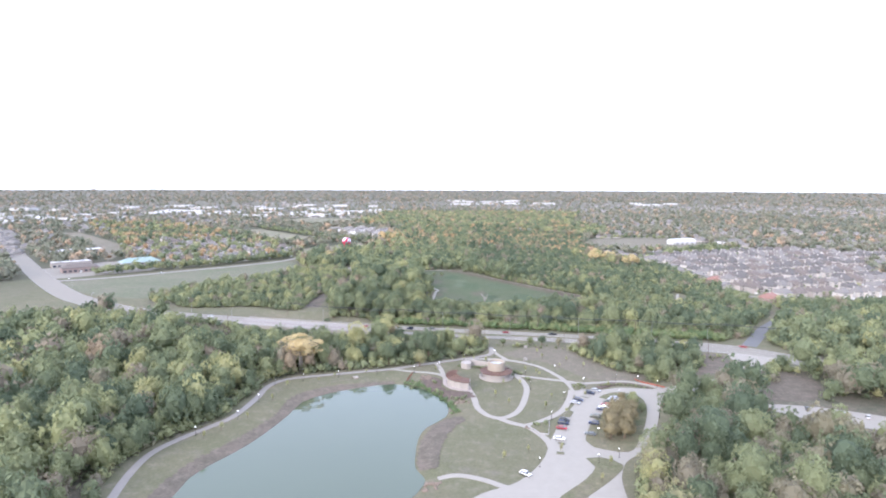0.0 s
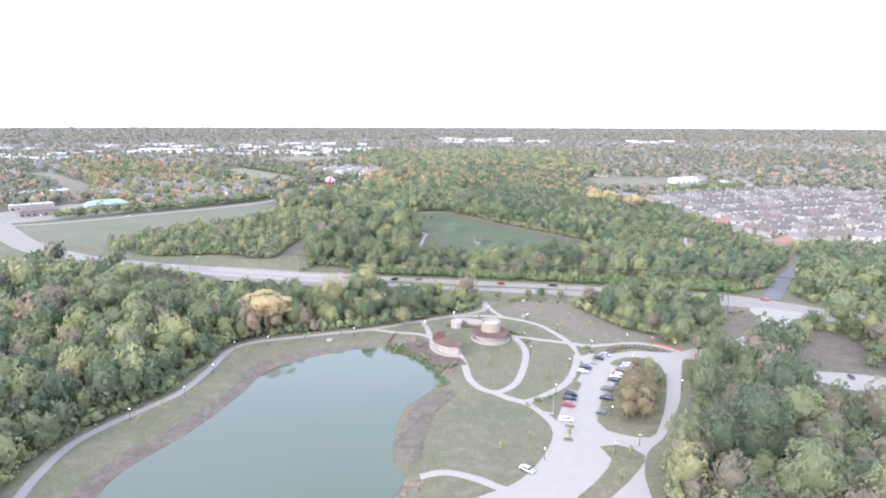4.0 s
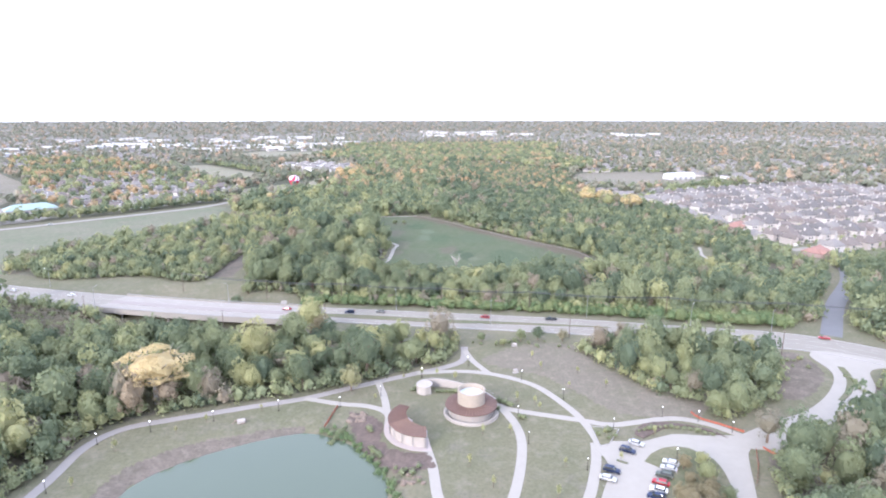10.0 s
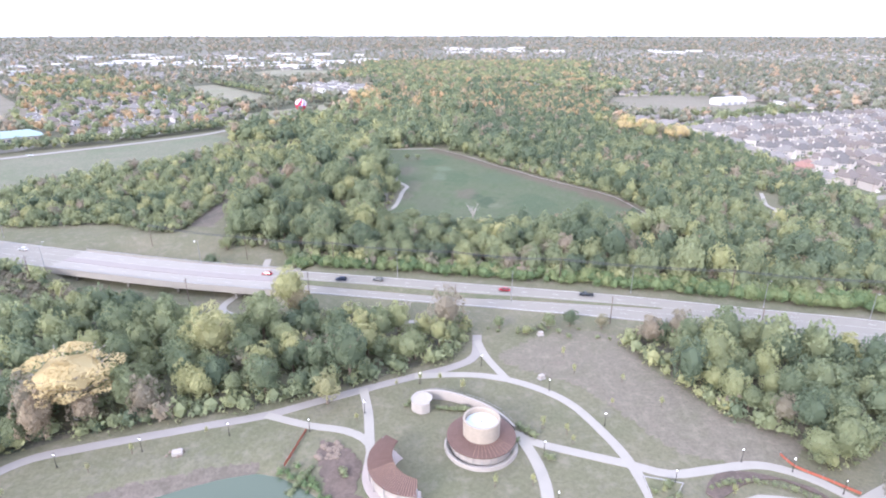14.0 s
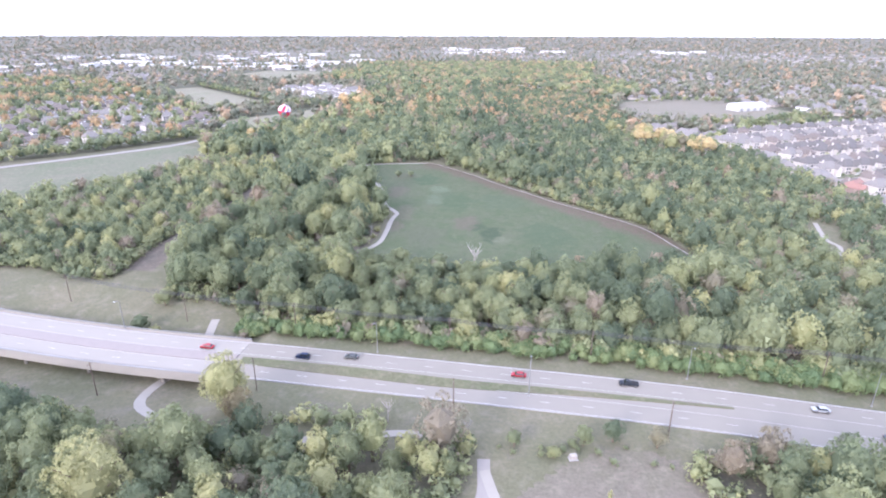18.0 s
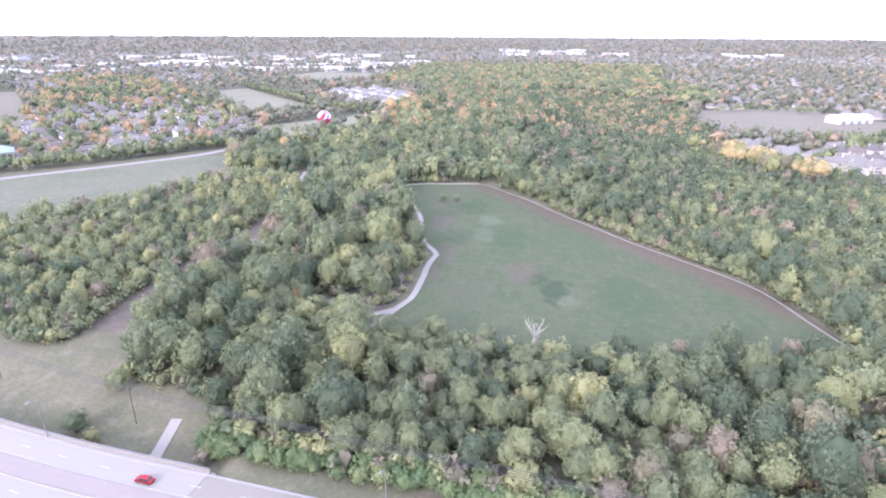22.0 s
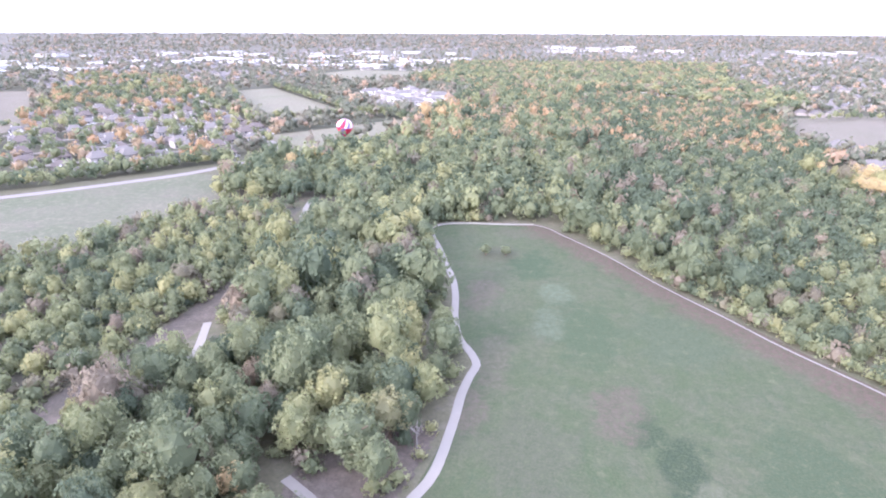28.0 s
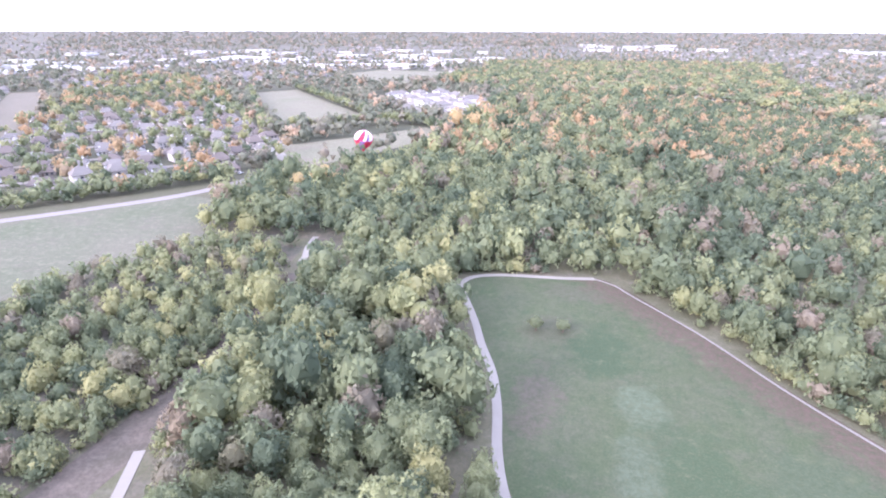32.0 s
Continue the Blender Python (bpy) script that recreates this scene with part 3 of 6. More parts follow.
def forest(name, kinds, x, y, size, tint, label, squash=0.95, sink=0.15, category="woodland", mat=None, top=None):
    """Many trees as one mesh of crowns (and no two turned alike)."""
    if not len(x):
        return None
    z0 = height(x, y)
    which = rng.integers(0, len(kinds), len(x))
    turn = rng.uniform(0, 2 * np.pi, len(x))
    V, F, T, L = [], [], [], []
    n = 0
    for q, (kv, kf, kl) in enumerate(kinds):
        s = np.where(which == q)[0]
        if not len(s):
            continue
        c, sn = np.cos(turn[s])[:, None], np.sin(turn[s])[:, None]
        r = size[s][:, None]
        tall = squash * rng.uniform(0.85, 1.25, len(s))[:, None]
        vx = (kv[None, :, 0] * c - kv[None, :, 1] * sn) * r + x[s][:, None]
        vy = (kv[None, :, 0] * sn + kv[None, :, 1] * c) * r + y[s][:, None]
        if top is None:
            middle = r * (1 + sink) * rng.uniform(0.9, 1.25, len(s))[:, None]
        else:
            tall = tall * 1.32
            middle = np.maximum(top[s][:, None] - r * tall * 0.95, r * 0.8)
        vz = kv[None, :, 2] * r * tall + z0[s][:, None] + middle
        V.append(np.stack([vx, vy, vz], -1).reshape(-1, 3))
        F.append((kf[None] + (np.arange(len(s)) * len(kv))[:, None, None] + n).reshape(-1, 3))
        T.append(np.repeat(tint[s], len(kv)))
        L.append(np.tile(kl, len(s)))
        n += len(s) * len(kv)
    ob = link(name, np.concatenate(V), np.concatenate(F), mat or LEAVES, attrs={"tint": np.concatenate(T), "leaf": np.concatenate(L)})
    return tagged(ob, label, category, kind="stuff")


def scatter(poly, gap, holes=(), seed=1):
    """Jittered places in a polygon, gap metres apart, clear of holes."""
    r = np.random.default_rng(seed)
    xs, ys = [p[0] for p in poly], [p[1] for p in poly]
    a, b = np.meshgrid(np.arange(min(xs), max(xs), gap), np.arange(min(ys), max(ys), gap * 0.87))
    a = a + (np.arange(a.shape[0]) % 2)[:, None] * gap / 2
    x, y = (a + r.uniform(-0.38, 0.38, a.shape) * gap).ravel(), (b + r.uniform(-0.38, 0.38, b.shape) * gap).ravel()
    ok = inside(poly, x, y)
    for h in holes:
        ok &= ~inside(h, x, y)
    return x[ok], y[ok]


WOODS = [[(-430, 120), (-134, 120), (-136, 215), (-134, 240), (-120, 262), (-115, 300), (-111, 322), (-95, 332), (-50, 347), (-20, 361), (3, 376), (5, 394), (-14, 401), (-40, 401), (-70, 392), (-110, 402), (-160, 425), (-230, 450), (-300, 462), (-350, 430), (-430, 400)],
         [(64, 387), (78, 393), (110, 387), (134, 377), (135, 360), (123, 344), (108, 332), (97, 329), (93, 338), (84, 346), (76, 357), (69, 374)],
         [(104, 302), (97, 290), (87.5, 268), (74, 243), (60, 221), (51, 180), (51, 110), (450, 110), (450, 345), (205, 345), (178, 356), (160, 330), (125, 310)],
         [(-112, 484), (-86, 478), (-72, 463), (-53, 456), (0, 448), (50, 441), (110, 432), (178, 420), (212, 456), (258, 510), (262, 560), (258, 660), (255, 780), (235, 850), (165, 890), (215, 950), (200, 1040), (240, 1200), (100, 1420), (-150, 1420), (-165, 1120), (-150, 1040), (-190, 955), (-225, 885), (-240, 800), (-215, 752), (-150, 752), (-140, 738), (-130, 660), (-125, 625), (-122, 592), (-126, 570), (-129, 552), (-131, 536), (-124, 520), (-117, 494)],
         [(-150, 497), (-149, 545), (-145, 585), (-144, 602), (-141, 630), (-143, 665), (-155, 742), (-205, 744), (-222, 705), (-238, 662), (-283, 605), (-303, 542), (-290, 517), (-240, 502), (-190, 508)],
         [(225, 452), (262, 505), (275, 550), (340, 550), (460, 560), (460, 320), (300, 330), (215, 372), (205, 410)]]
BRUSH = [(-235, 452), (-174, 436), (-150, 414), (-147, 395), (-157, 385), (-177, 392), (-225, 425)]
GAPS = [MEADOW_POLY, [(120, 280), (138, 302), (170, 303), (205, 300), (208, 248), (175, 246), (140, 258)], FIELDS[1], [(-262, 880), (-293, 957), (-195, 1091), (-161, 1056), (-150, 1030), (-172, 930), (-205, 862)], [(160, 350), (182, 345), (186, 322), (172, 300), (140, 298), (148, 325)], [(-128, 572), (-113, 570), (-112, 588), (-119, 602), (-128, 607)],
        [(-160, 722), (-140, 716), (-134, 735), (-146, 760), (-160, 762)], [(-49, 586), (-43, 590), (-51, 624), (-60, 624)], BRUSH]
px, py = [], []
for n, w in enumerate(WOODS):
    a, b = scatter(w, 7.7, GAPS, n + 1)
    px.append(a), py.append(b)
px, py = np.concatenate(px), np.concatenate(py)
keep = np.ones(len(px), bool)
for pts, w in MPATHS + PATHS:
    keep &= away(pts, px, py) > w / 2 + (3.4 if pts is TRAIL else 4.2)
keep &= away(ROAD, px, py) > 16
for a, c, w in ((-100, 339, 6.5), (-73, 368, 7.5), (-60, 407, 7), (-44, 487, 7), (90, 484, 7), (25, 480, 6), (-55, 549, 9.5), (110, 246, 9), (124, 273, 5), (92, 245, 5)):
    keep &= np.hypot(px - a, py - c) > w * 0.95
px, py = px[keep], py[keep]
eye_d = away([(0, 20), (5, 290), (-32, 514)], px, py) + 4000 * ((np.abs(px) > 0.8 * (py - 20) + 30) | (py < 168))
young = inside(WOODS[4], px, py) | ((px > 125) & (py > 455)) | ((px > 60) & (py > 610))
size = np.where(young, rng.uniform(2.8, 4.6, len(px)), rng.uniform(3.3, 5.5, len(px)) * np.where(rng.random(len(px)) < 0.14, 1.45, 1) * np.where((py < 345) | (px > -125) & (px < -35) & (py > 480) & (py < 700), 1.16, 1))
top = size * np.where(young, rng.uniform(1.9, 2.5, len(px)), rng.uniform(2.3, 3.1, len(px)))
top = np.where((away(ROAD, px, py) < 26) & (py < 420) | (away(ROAD, px, py) < 48) & (px < -50) & (py < 440) | (away(MEADOW_POLY, px, py, True) < 24) & (py < 540), top * 0.64, top)
patchy = np.array([noise.noise((a / 60, b / 60, 3.1)) for a, b in zip(px, py)])
tint = np.clip(0.32 + 0.24 * patchy + 0.19 * rng.normal(size=len(px)) + 0.05 * young - 0.13 * inside(WOODS[1], px, py) - 0.12 * ((px > 20) & (py > 425)) - 0.08 * ((px > 20) & (py > 540)) - 0.03 * ((py > 425) & (py < 540)) - 0.20 * ((px > 50) & (py < 330)) - 0.07 * (py > 760), 0, 0.70)
tint = np.where(rng.random(len(px)) < np.where((px > 50) & (py < 330), 0.42, np.where(py < 350, 0.13, 0.07)), np.where((px > 50) & (py < 330), rng.uniform(0.765, 0.80, len(px)), rng.uniform(0.75, 0.90, len(px))), tint)
order = np.argsort(eye_d + 9 * rng.random(len(px)))
near = order[:230]
SINGLES = list(zip(px[near], py[near], size[near], tint[near], top[near]))
keep = np.ones(len(px), bool)
keep[near] = False
px, py, size, tint, eye_d, top = px[keep], py[keep], size[keep], tint[keep], eye_d[keep], top[keep]
tint = np.where((py > 940) & (rng.random(len(px)) < 0.21), rng.uniform(0.9, 1.0, len(px)), tint)
FINE = [crown(q, 1250, 0.066, 46) for q in range(10)]
GOOD = [crown(10 + q, 350, 0.116, 34) for q in range(8)]
MID = [crown(20 + q, 84, 0.21, 18, core=1) for q in range(8)]
TINY = [crown(60 + q, 11, 0.50, 6, core=1) for q in range(5)]
FAR = [crown(40 + q, 44, 0.29, 13, core=1) for q in range(6)]
for lo, hi, kinds, name in ((0, 112, FINE, "woodland_near"), (112, 215, GOOD, "woodland_middle"), (215, 420, MID, "woodland_beyond"), (420, 1900, FAR, "woodland_far"), (1900, 9000, TINY, "woodland_behind")):
    s = (eye_d >= lo) & (eye_d < hi)
    forest(name, kinds, px[s], py[s], size[s], tint[s], "dense mixed green and olive autumn woodland canopy", top=top[s])
# the wood's far end, running out between the estates
NORTHWOOD = [(-165, 1425), (100, 1425), (245, 1200), (330, 1330), (300, 1700), (430, 2250), (-330, 2250), (-290, 1900), (-330, 1640)]
nx, ny = scatter(NORTHWOOD, 14.0, (), 33)
warm = rng.random(len(nx)) < 0.2
forest("woodland_north", FAR, nx, ny, rng.uniform(5.4, 8.6, len(nx)), np.where(warm, rng.uniform(0.86, 1.0, len(nx)), np.clip(0.32 + 0.2 * rng.normal(size=len(nx)), 0, 0.7)), "distant olive and orange woodland", squash=0.8)
# undergrowth: low growth between the trunks and along the woods' edges
ux, uy = [], []
for n, w in enumerate(WOODS):
    a, c = scatter(w, 7.6, GAPS, 70 + n)
    e = smooth(w, 3.4, True)
    ux += [a, np.array([p[0] for p in e]) + rng.uniform(-1.5, 1.5, len(e))]
    uy += [c, np.array([p[1] for p in e]) + rng.uniform(-1.5, 1.5, len(e))]
    m = smooth([(p[0], p[1]) for p in MEADOW_POLY], 3.2, True) if n == 3 else []
    ux.append(np.array([p[0] + 4.5 * np.sign(p[0] - 20) * (p[0] > -25) for p in m]) if len(m) else np.zeros(0))
    uy.append(np.array([p[1] + (4 if p[1] > 700 else 0) - (6 if p[1] < 530 else 0) for p in m]) if len(m) else np.zeros(0))
ux, uy = np.concatenate(ux), np.concatenate(uy)
ok = (away([(0, 20), (5, 290), (-32, 514)], ux, uy) < 225) & (np.abs(ux) < 0.8 * (uy - 20) + 20) & (uy > 175) & (away(ROAD, ux, uy) > 17) & ~inside(MEADOW_POLY, ux, uy)
for pts, w in MPATHS + PATHS:
    ok &= away(pts, ux, uy) > w / 2 + 2.6
ux, uy = ux[ok], uy[ok]
BUSH = [crown(80 + q, 76, 0.20, 13, core=1) for q in range(6)]
lush = np.clip(0.42 + 0.20 * rng.normal(size=len(ux)) + 0.20 * ((uy < 462) & (uy > 425) & (ux > -95) & (ux < 180)), 0, 0.86)
forest("undergrowth", BUSH, ux, uy, rng.uniform(2.0, 3.9, len(ux)) * np.where((uy < 462) & (uy > 425), 1.25, 1), lush, "low green undergrowth and saplings along the woods' edges", sink=-0.35, category="undergrowth")

bx, by = scatter(BRUSH, 2.6, (), 55)
forest("brush", BUSH, bx, by, rng.uniform(0.8, 1.9, len(bx)), np.where(rng.random(len(bx)) < 0.2, 0.5, rng.uniform(0.76, 0.84, len(bx))), "low purple-brown brush beside the bridge", sink=-0.4, category="brush")
# a band of fresh green scrub along the road's north side
line = smooth([(-77, 455), (-57, 451), (3, 443), (66, 433.5), (120, 423), (172, 412)], 0.75)
sx = np.array([p[0] for p in line]) + rng.uniform(-1.5, 1.5, len(line))
sy = np.array([p[1] for p in line]) + rng.uniform(-0.5, 8.0, len(line))
forest("roadside_scrub", GOOD, sx, sy, rng.uniform(1.8, 3.6, len(line)), rng.uniform(0, 1, len(line)), "fresh green scrub band along the road", sink=-0.2, category="scrub", mat=FRESH)

# far country: scattered trees to the horizon
ang, rad = rng.uniform(0, 2 * np.pi, 60000), 560 * (4400 / 560) ** rng.random(60000) ** 0.9
fx, fy = rad * np.cos(ang), 380 + rad * np.sin(ang)
ok = (fy > 250) & (np.abs(np.degrees(np.arctan2(fx, fy - 20)) + 5) < 55)
HOOD_E = [(245, 850), (340, 963), (471, 1026), (640, 905), (545, 830), (402, 582), (313, 567), (271, 572), (269, 656), (266, 778)]
HOOD_W = [(-262, 935), (-275, 860), (-300, 800), (-352, 760), (-420, 770), (-520, 860), (-620, 1010), (-700, 1130), (-880, 1330), (-1040, 1560), (-800, 1570), (-560, 1290), (-400, 1090)]
FLATS = [(-345, 1320), (-283, 1390), (-160, 1255), (-160, 1130), (-235, 1195)]
SHOPS = [(-560, 700), (-460, 640), (-380, 720), (-410, 790), (-500, 800)]
for w in WOODS + [NORTHWOOD, FIELD, HOOD_E, HOOD_W, FLATS, SHOPS] + FIELDS:
    ok &= ~inside(w, fx, fy)
ok &= away(ROAD, fx, fy) > 18
for name, pts, w, m in SIDEROADS:
    ok &= away(pts, fx, fy) > 9
ok &= (np.hypot(fx, fy) < 2700) | (rng.random(len(fx)) < 0.8)
fx, fy = fx[ok][:14000], fy[ok][:14000]
FAR_XY = (fx, fy)

# ---- rotunda, crescent shelter and curved wall ----
STONE = plain("tan_limestone", (0.315, 0.270, 0.218), 0.9, 0, 1.2, 0.22, 9)
PINKSTONE = plain("pinkish_stone", (0.36, 0.31, 0.285), 0.9, 0, 1.0, 0.16, 9)
RUST = plain("weathered_red_brown_metal", (0.118, 0.072, 0.057), 0.6, 0.1, 0.7, 0.25, 12)
SLAT = plain("brown_timber_slat", (0.24, 0.16, 0.12), 0.8, 0, 2, 0.25)
WHITEPL = plain("pale_plaster", (0.33, 0.30, 0.27), 0.85, 0, 0.6, 0.12)
STEEL = plain("grey_steel", (0.30, 0.30, 0.31), 0.45, 0.6, 3, 0.15)
DARK = plain("dark_bronze_metal", (0.05, 0.045, 0.04), 0.5, 0.5, 3, 0.2)
WOODP = plain("weathered_pole_wood", (0.13, 0.10, 0.08), 0.9, 0, 4, 0.3)


def arc_wall(bm, cx, cy, r0, r1, a0, a1, z0, z1, n=40, dz=0.0):
    """A curved block between two radii and two angles in degrees; dz lifts the outer rim."""
    rows = []
    for k in range(n + 1):
        a = radians(a0 + (a1 - a0) * k / n)
        c, s = math.cos(a), math.sin(a)
        rows.append([bm.verts.new((cx + r * c, cy + r * s, z)) for r, z in ((r0, z0), (r1, z0 + dz), (r1, z1 + dz), (r0, z1))])
    for p, q in zip(rows, rows[1:]):
        for k in range(4):
            bm.faces.new((p[k], q[k], q[(k + 1) % 4], p[(k + 1) % 4]))
    if abs(a1 - a0) < 359.9:
        bm.faces.new(rows[0]), bm.faces.new(rows[-1][::-1])
    return bm


rot = tagged(empty("rotunda", pose(12.0, 331.5, 0.05)), "round stone drum pavilion with a red-brown metal ring roof", "pavilion")
part("base_wall", arc_wall(bmesh.new(), 0, 0, 9.0, 9.5, 175, 350, 0, 1.1), WHITEPL, rot, "low pale stone seat wall")
part("inner_wall", arc_wall(bmesh.new(), 0, 0, 7.6, 7.8, 175, 350, 0.1, 3.3), WHITEPL, rot, "pale inner wall under the ring roof")
part("floor_slab", lathe(bmesh.new(), [(0.01, 0.08), (9.6, 0.08), (9.6, -0.3)], 56), CONC, rot, "pale concrete floor")
part("ring_roof", lathe(bmesh.new(), [(4.2, 4.35), (8.9, 3.55), (8.95, 3.25), (8.6, 3.2), (4.2, 3.9)], 64), RUST, rot, "red-brown standing seam ring roof")
for k in range(48):
    a = 2 * math.pi * k / 48
    b = bmesh.new()
    rod(b, (4.4 * math.cos(a), 4.4 * math.sin(a), 4.36), (8.9 * math.cos(a), 8.9 * math.sin(a), 3.59), 0.05, n=4)
    part("roof_seam", b, RUST if not 250 < math.degrees(a) < 335 else SLAT, rot)
drum = part("drum", lathe(bmesh.new(), [(4.3, 0), (4.7, 0), (4.72, 8.45), (4.8, 8.5), (4.75, 8.8), (4.25, 8.8), (4.2, 8.4), (4.2, 6.6), (0.01, 7.0)], 56), STONE, rot, "tan limestone drum")
part("drum_roof", lathe(bmesh.new(), [(4.19, 7.3), (2.5, 7.35), (0.01, 7.6)], 40), plain("pale_membrane_roof", (0.46, 0.50, 0.52), 0.5, 0, 0.8, 0.1), drum, "pale membrane roof inside the drum")
part("roof_vent", lathe(bmesh.new(), [(0.01, 8.0), (0.25, 7.95), (0.3, 7.5)], 12), WHITEPL, drum)
r = np.random.default_rng(3)
blk = None
for row in range(9):
    for k in range(26):
        a0 = 360 / 26 * (k + 0.5 * (row % 2))
        if not 150 < a0 % 360 < 390:
            continue
        z = 4.1 + row * 0.48
        b = arc_wall(bmesh.new(), 0, 0, 4.68, 4.745, a0 - 6.6, a0 + 6.6, z, z + 0.45, 2)
        if blk is None:
            blk = [part("stone_block", b, STONE, drum)]
        else:
            b.free()
            o = new("stone_block", blk[0].data)
            o.parent = drum
            o.matrix_basis = Matrix.Translation((0, 0, z - 4.1)) @ Matrix.Rotation(radians(a0 - 360 / 26 * 11.0), 4, "Z")
            blk.append(o)
for k in range(12):
    a = radians(180 + 15 * k)
    b = bmesh.new()
    rod(b, (8.2 * math.cos(a), 8.2 * math.sin(a), 0), (8.2 * math.cos(a), 8.2 * math.sin(a), 3.3), 0.07, n=10)
    part("column", b, STEEL, rot)

cres = tagged(empty("crescent_shelter", pose(-3.6, 321.3, 0.05)), "crescent shaped shelter with a curved red-brown roof and pale screen wall", "pavilion")
part("terrace", arc_wall(bmesh.new(), 0, 0, 6.2, 13.6, 132, 280, -0.6, 0.1), PINKSTONE, cres, "pinkish stone terrace with a retaining wall")
bm = bmesh.new()
rows = []
for k in range(33):
    a = radians(136 + 138 * k / 32)
    w = 0.62 + 0.38 * math.sin(math.pi * min(1.0, 0.12 + 0.8 * k / 32))
    ri, ro = 12.0 - 6.0 * w, 12.2
    rows.append([bm.verts.new((q * math.cos(a), q * math.sin(a), z)) for q, z in ((ri, 5.0), (ro, 4.1), (ro, 3.85), (ri, 4.75))])
for p, q in zip(rows, rows[1:]):
    for k in range(4):
        bm.faces.new((p[k], q[k], q[(k + 1) % 4], p[(k + 1) % 4]))
bm.faces.new(rows[0]), bm.faces.new(rows[-1][::-1])
part("curved_roof", bm, RUST, cres, "curved red-brown metal roof")
for k in range(44):
    a = radians(137 + 136 * k / 43)
    w = 0.62 + 0.38 * math.sin(math.pi * min(1.0, 0.12 + 0.8 * k / 43))
    b = bmesh.new()
    rod(b, ((12.0 - 6.0 * w) * math.cos(a), (12.0 - 6.0 * w) * math.sin(a), 5.06), (12.3 * math.cos(a), 12.3 * math.sin(a), 4.14), 0.07, n=4)
    part("roof_slat", b, SLAT if k > 20 else RUST, cres)
part("screen_wall", arc_wall(bmesh.new(), 0, 0, 11.3, 11.5, 150, 272, 0.1, 3.6), WHITEPL, cres, "pale curved screen wall")
for k in range(8):
    a = radians(142 + 18.4 * k)
    b = bmesh.new()
    rod(b, (11.95 * math.cos(a), 11.95 * math.sin(a), 0), (11.95 * math.cos(a), 11.95 * math.sin(a), 4.2), 0.09, n=10)
    part("column", b, STEEL, cres)
bm = bmesh.new()
rod(bm, (12.2 * math.cos(radians(274)), 12.2 * math.sin(radians(274)), 0), (12.2 * math.cos(radians(274)), 12.2 * math.sin(radians(274)), 6.2), 0.16, n=10)
part("mast", bm, STEEL, cres)

cw = tagged(empty("curved_wall"), "pale limestone curved garden wall with a rounded hooked end", "wall")
line = smooth([(-2.2, 345.2), (-4.4, 344.3), (-6.6, 345.4), (-7.3, 347.6), (-6.0, 350.0), (-2.6, 351.2), (2, 351.2), (8, 349), (14, 345.5), (18.5, 341), (21, 337)], 0.7)
bm = bmesh.new()
rows = []
for k, p in enumerate(line):
    d = line[min(k + 1, len(line) - 1)] - line[max(k - 1, 0)]
    d = np.array([-d[1], d[0]]) / np.hypot(*d)
    z = 3.2 - 1.5 * max(0, k / len(line) - 0.35)
    rows.append([bm.verts.new((*(p + d * s), q)) for s, q in ((-0.3, 0), (0.3, 0), (0.3, z), (-0.3, z))])
for p, q in zip(rows, rows[1:]):
    for k in range(4):
        bm.faces.new((p[k], q[k], q[(k + 1) % 4], p[(k + 1) % 4]))
part("wall_run", bm, WHITEPL, cw)
bm = bmesh.new()
c = [bm.verts.new((-4.3 + 2.75 * math.cos(a), 347.6 + 2.9 * math.sin(a), 3.1)) for a in np.linspace(0, 2 * math.pi, 24, endpoint=False)]
bm.faces.new(c)
part("planter_top", bm, WHITEPL, cw, "pale paved top inside the hook")
rail = [(q[0], q[1]) for q in line[len(line) // 4:]][::3]
for a, c in zip(rail, rail[1:]):
    part("rail", rod(bmesh.new(), (*a, 3.75), (*c, 3.65), 0.035, n=5), STEEL, cw)
    part("rail_post", rod(bmesh.new(), (*a, 2.0), (*a, 3.75), 0.03, n=5), STEEL, cw)

# ---- lamps, poles and wires ----
GLOBE = Nodes("lit_lamp_globe", 0.4)
GLOBE.color((0.9, 0.9, 0.88)).set("Emission Color", (1, 0.97, 0.9, 1)).set("Emission Strength", 2.0)
GLOBE = GLOBE.m
lamp = tagged(empty("path_lamp"), "slim dark path lamp with a lit white globe", "lamp", "lamps along the paths")
part("post", rod(bmesh.new(), (0, 0, 0), (0, 0, 3.7), 0.09, 0.06, 10), DARK, lamp)
part("foot", lathe(bmesh.new(), [(0.22, 0), (0.2, 0.3), (0.1, 0.45)], 12), DARK, lamp)
bm = bmesh.new()
bmesh.ops.create_uvsphere(bm, u_segments=12, v_segments=8, radius=0.18, matrix=Matrix.Translation((0, 0, 3.98)))
part("globe", bm, GLOBE, lamp, "lit white globe", False)
part("cap", lathe(bmesh.new(), [(0.22, 4.12), (0.15, 4.24), (0.01, 4.28)], 12), DARK, lamp)
LAMPS = [(-6, 359), (-20.5, 344), (-34, 335.5), (-55, 333), (-75, 326), (-93, 319.5), (33, 357), (46, 341), (58, 320), (77, 328), (88, 325), (28, 329), (29, 312), (13, 370), (44, 298), (34, 273), (23, 228), (84, 278), (76, 254), (51, 256),
         (55, 237), (46, 232), (-108, 267), (-106, 288), (-106, 312), (-119, 249), (72, 303), (96, 318), (59, 281)]
for k, (x, y) in enumerate(LAMPS):
    m = pose(x, y, float(height([x], [y])[0]), 0, 0, k * 40)
    if k:
        copy_thing(lamp, m)
    else:
        lamp.matrix_basis = m

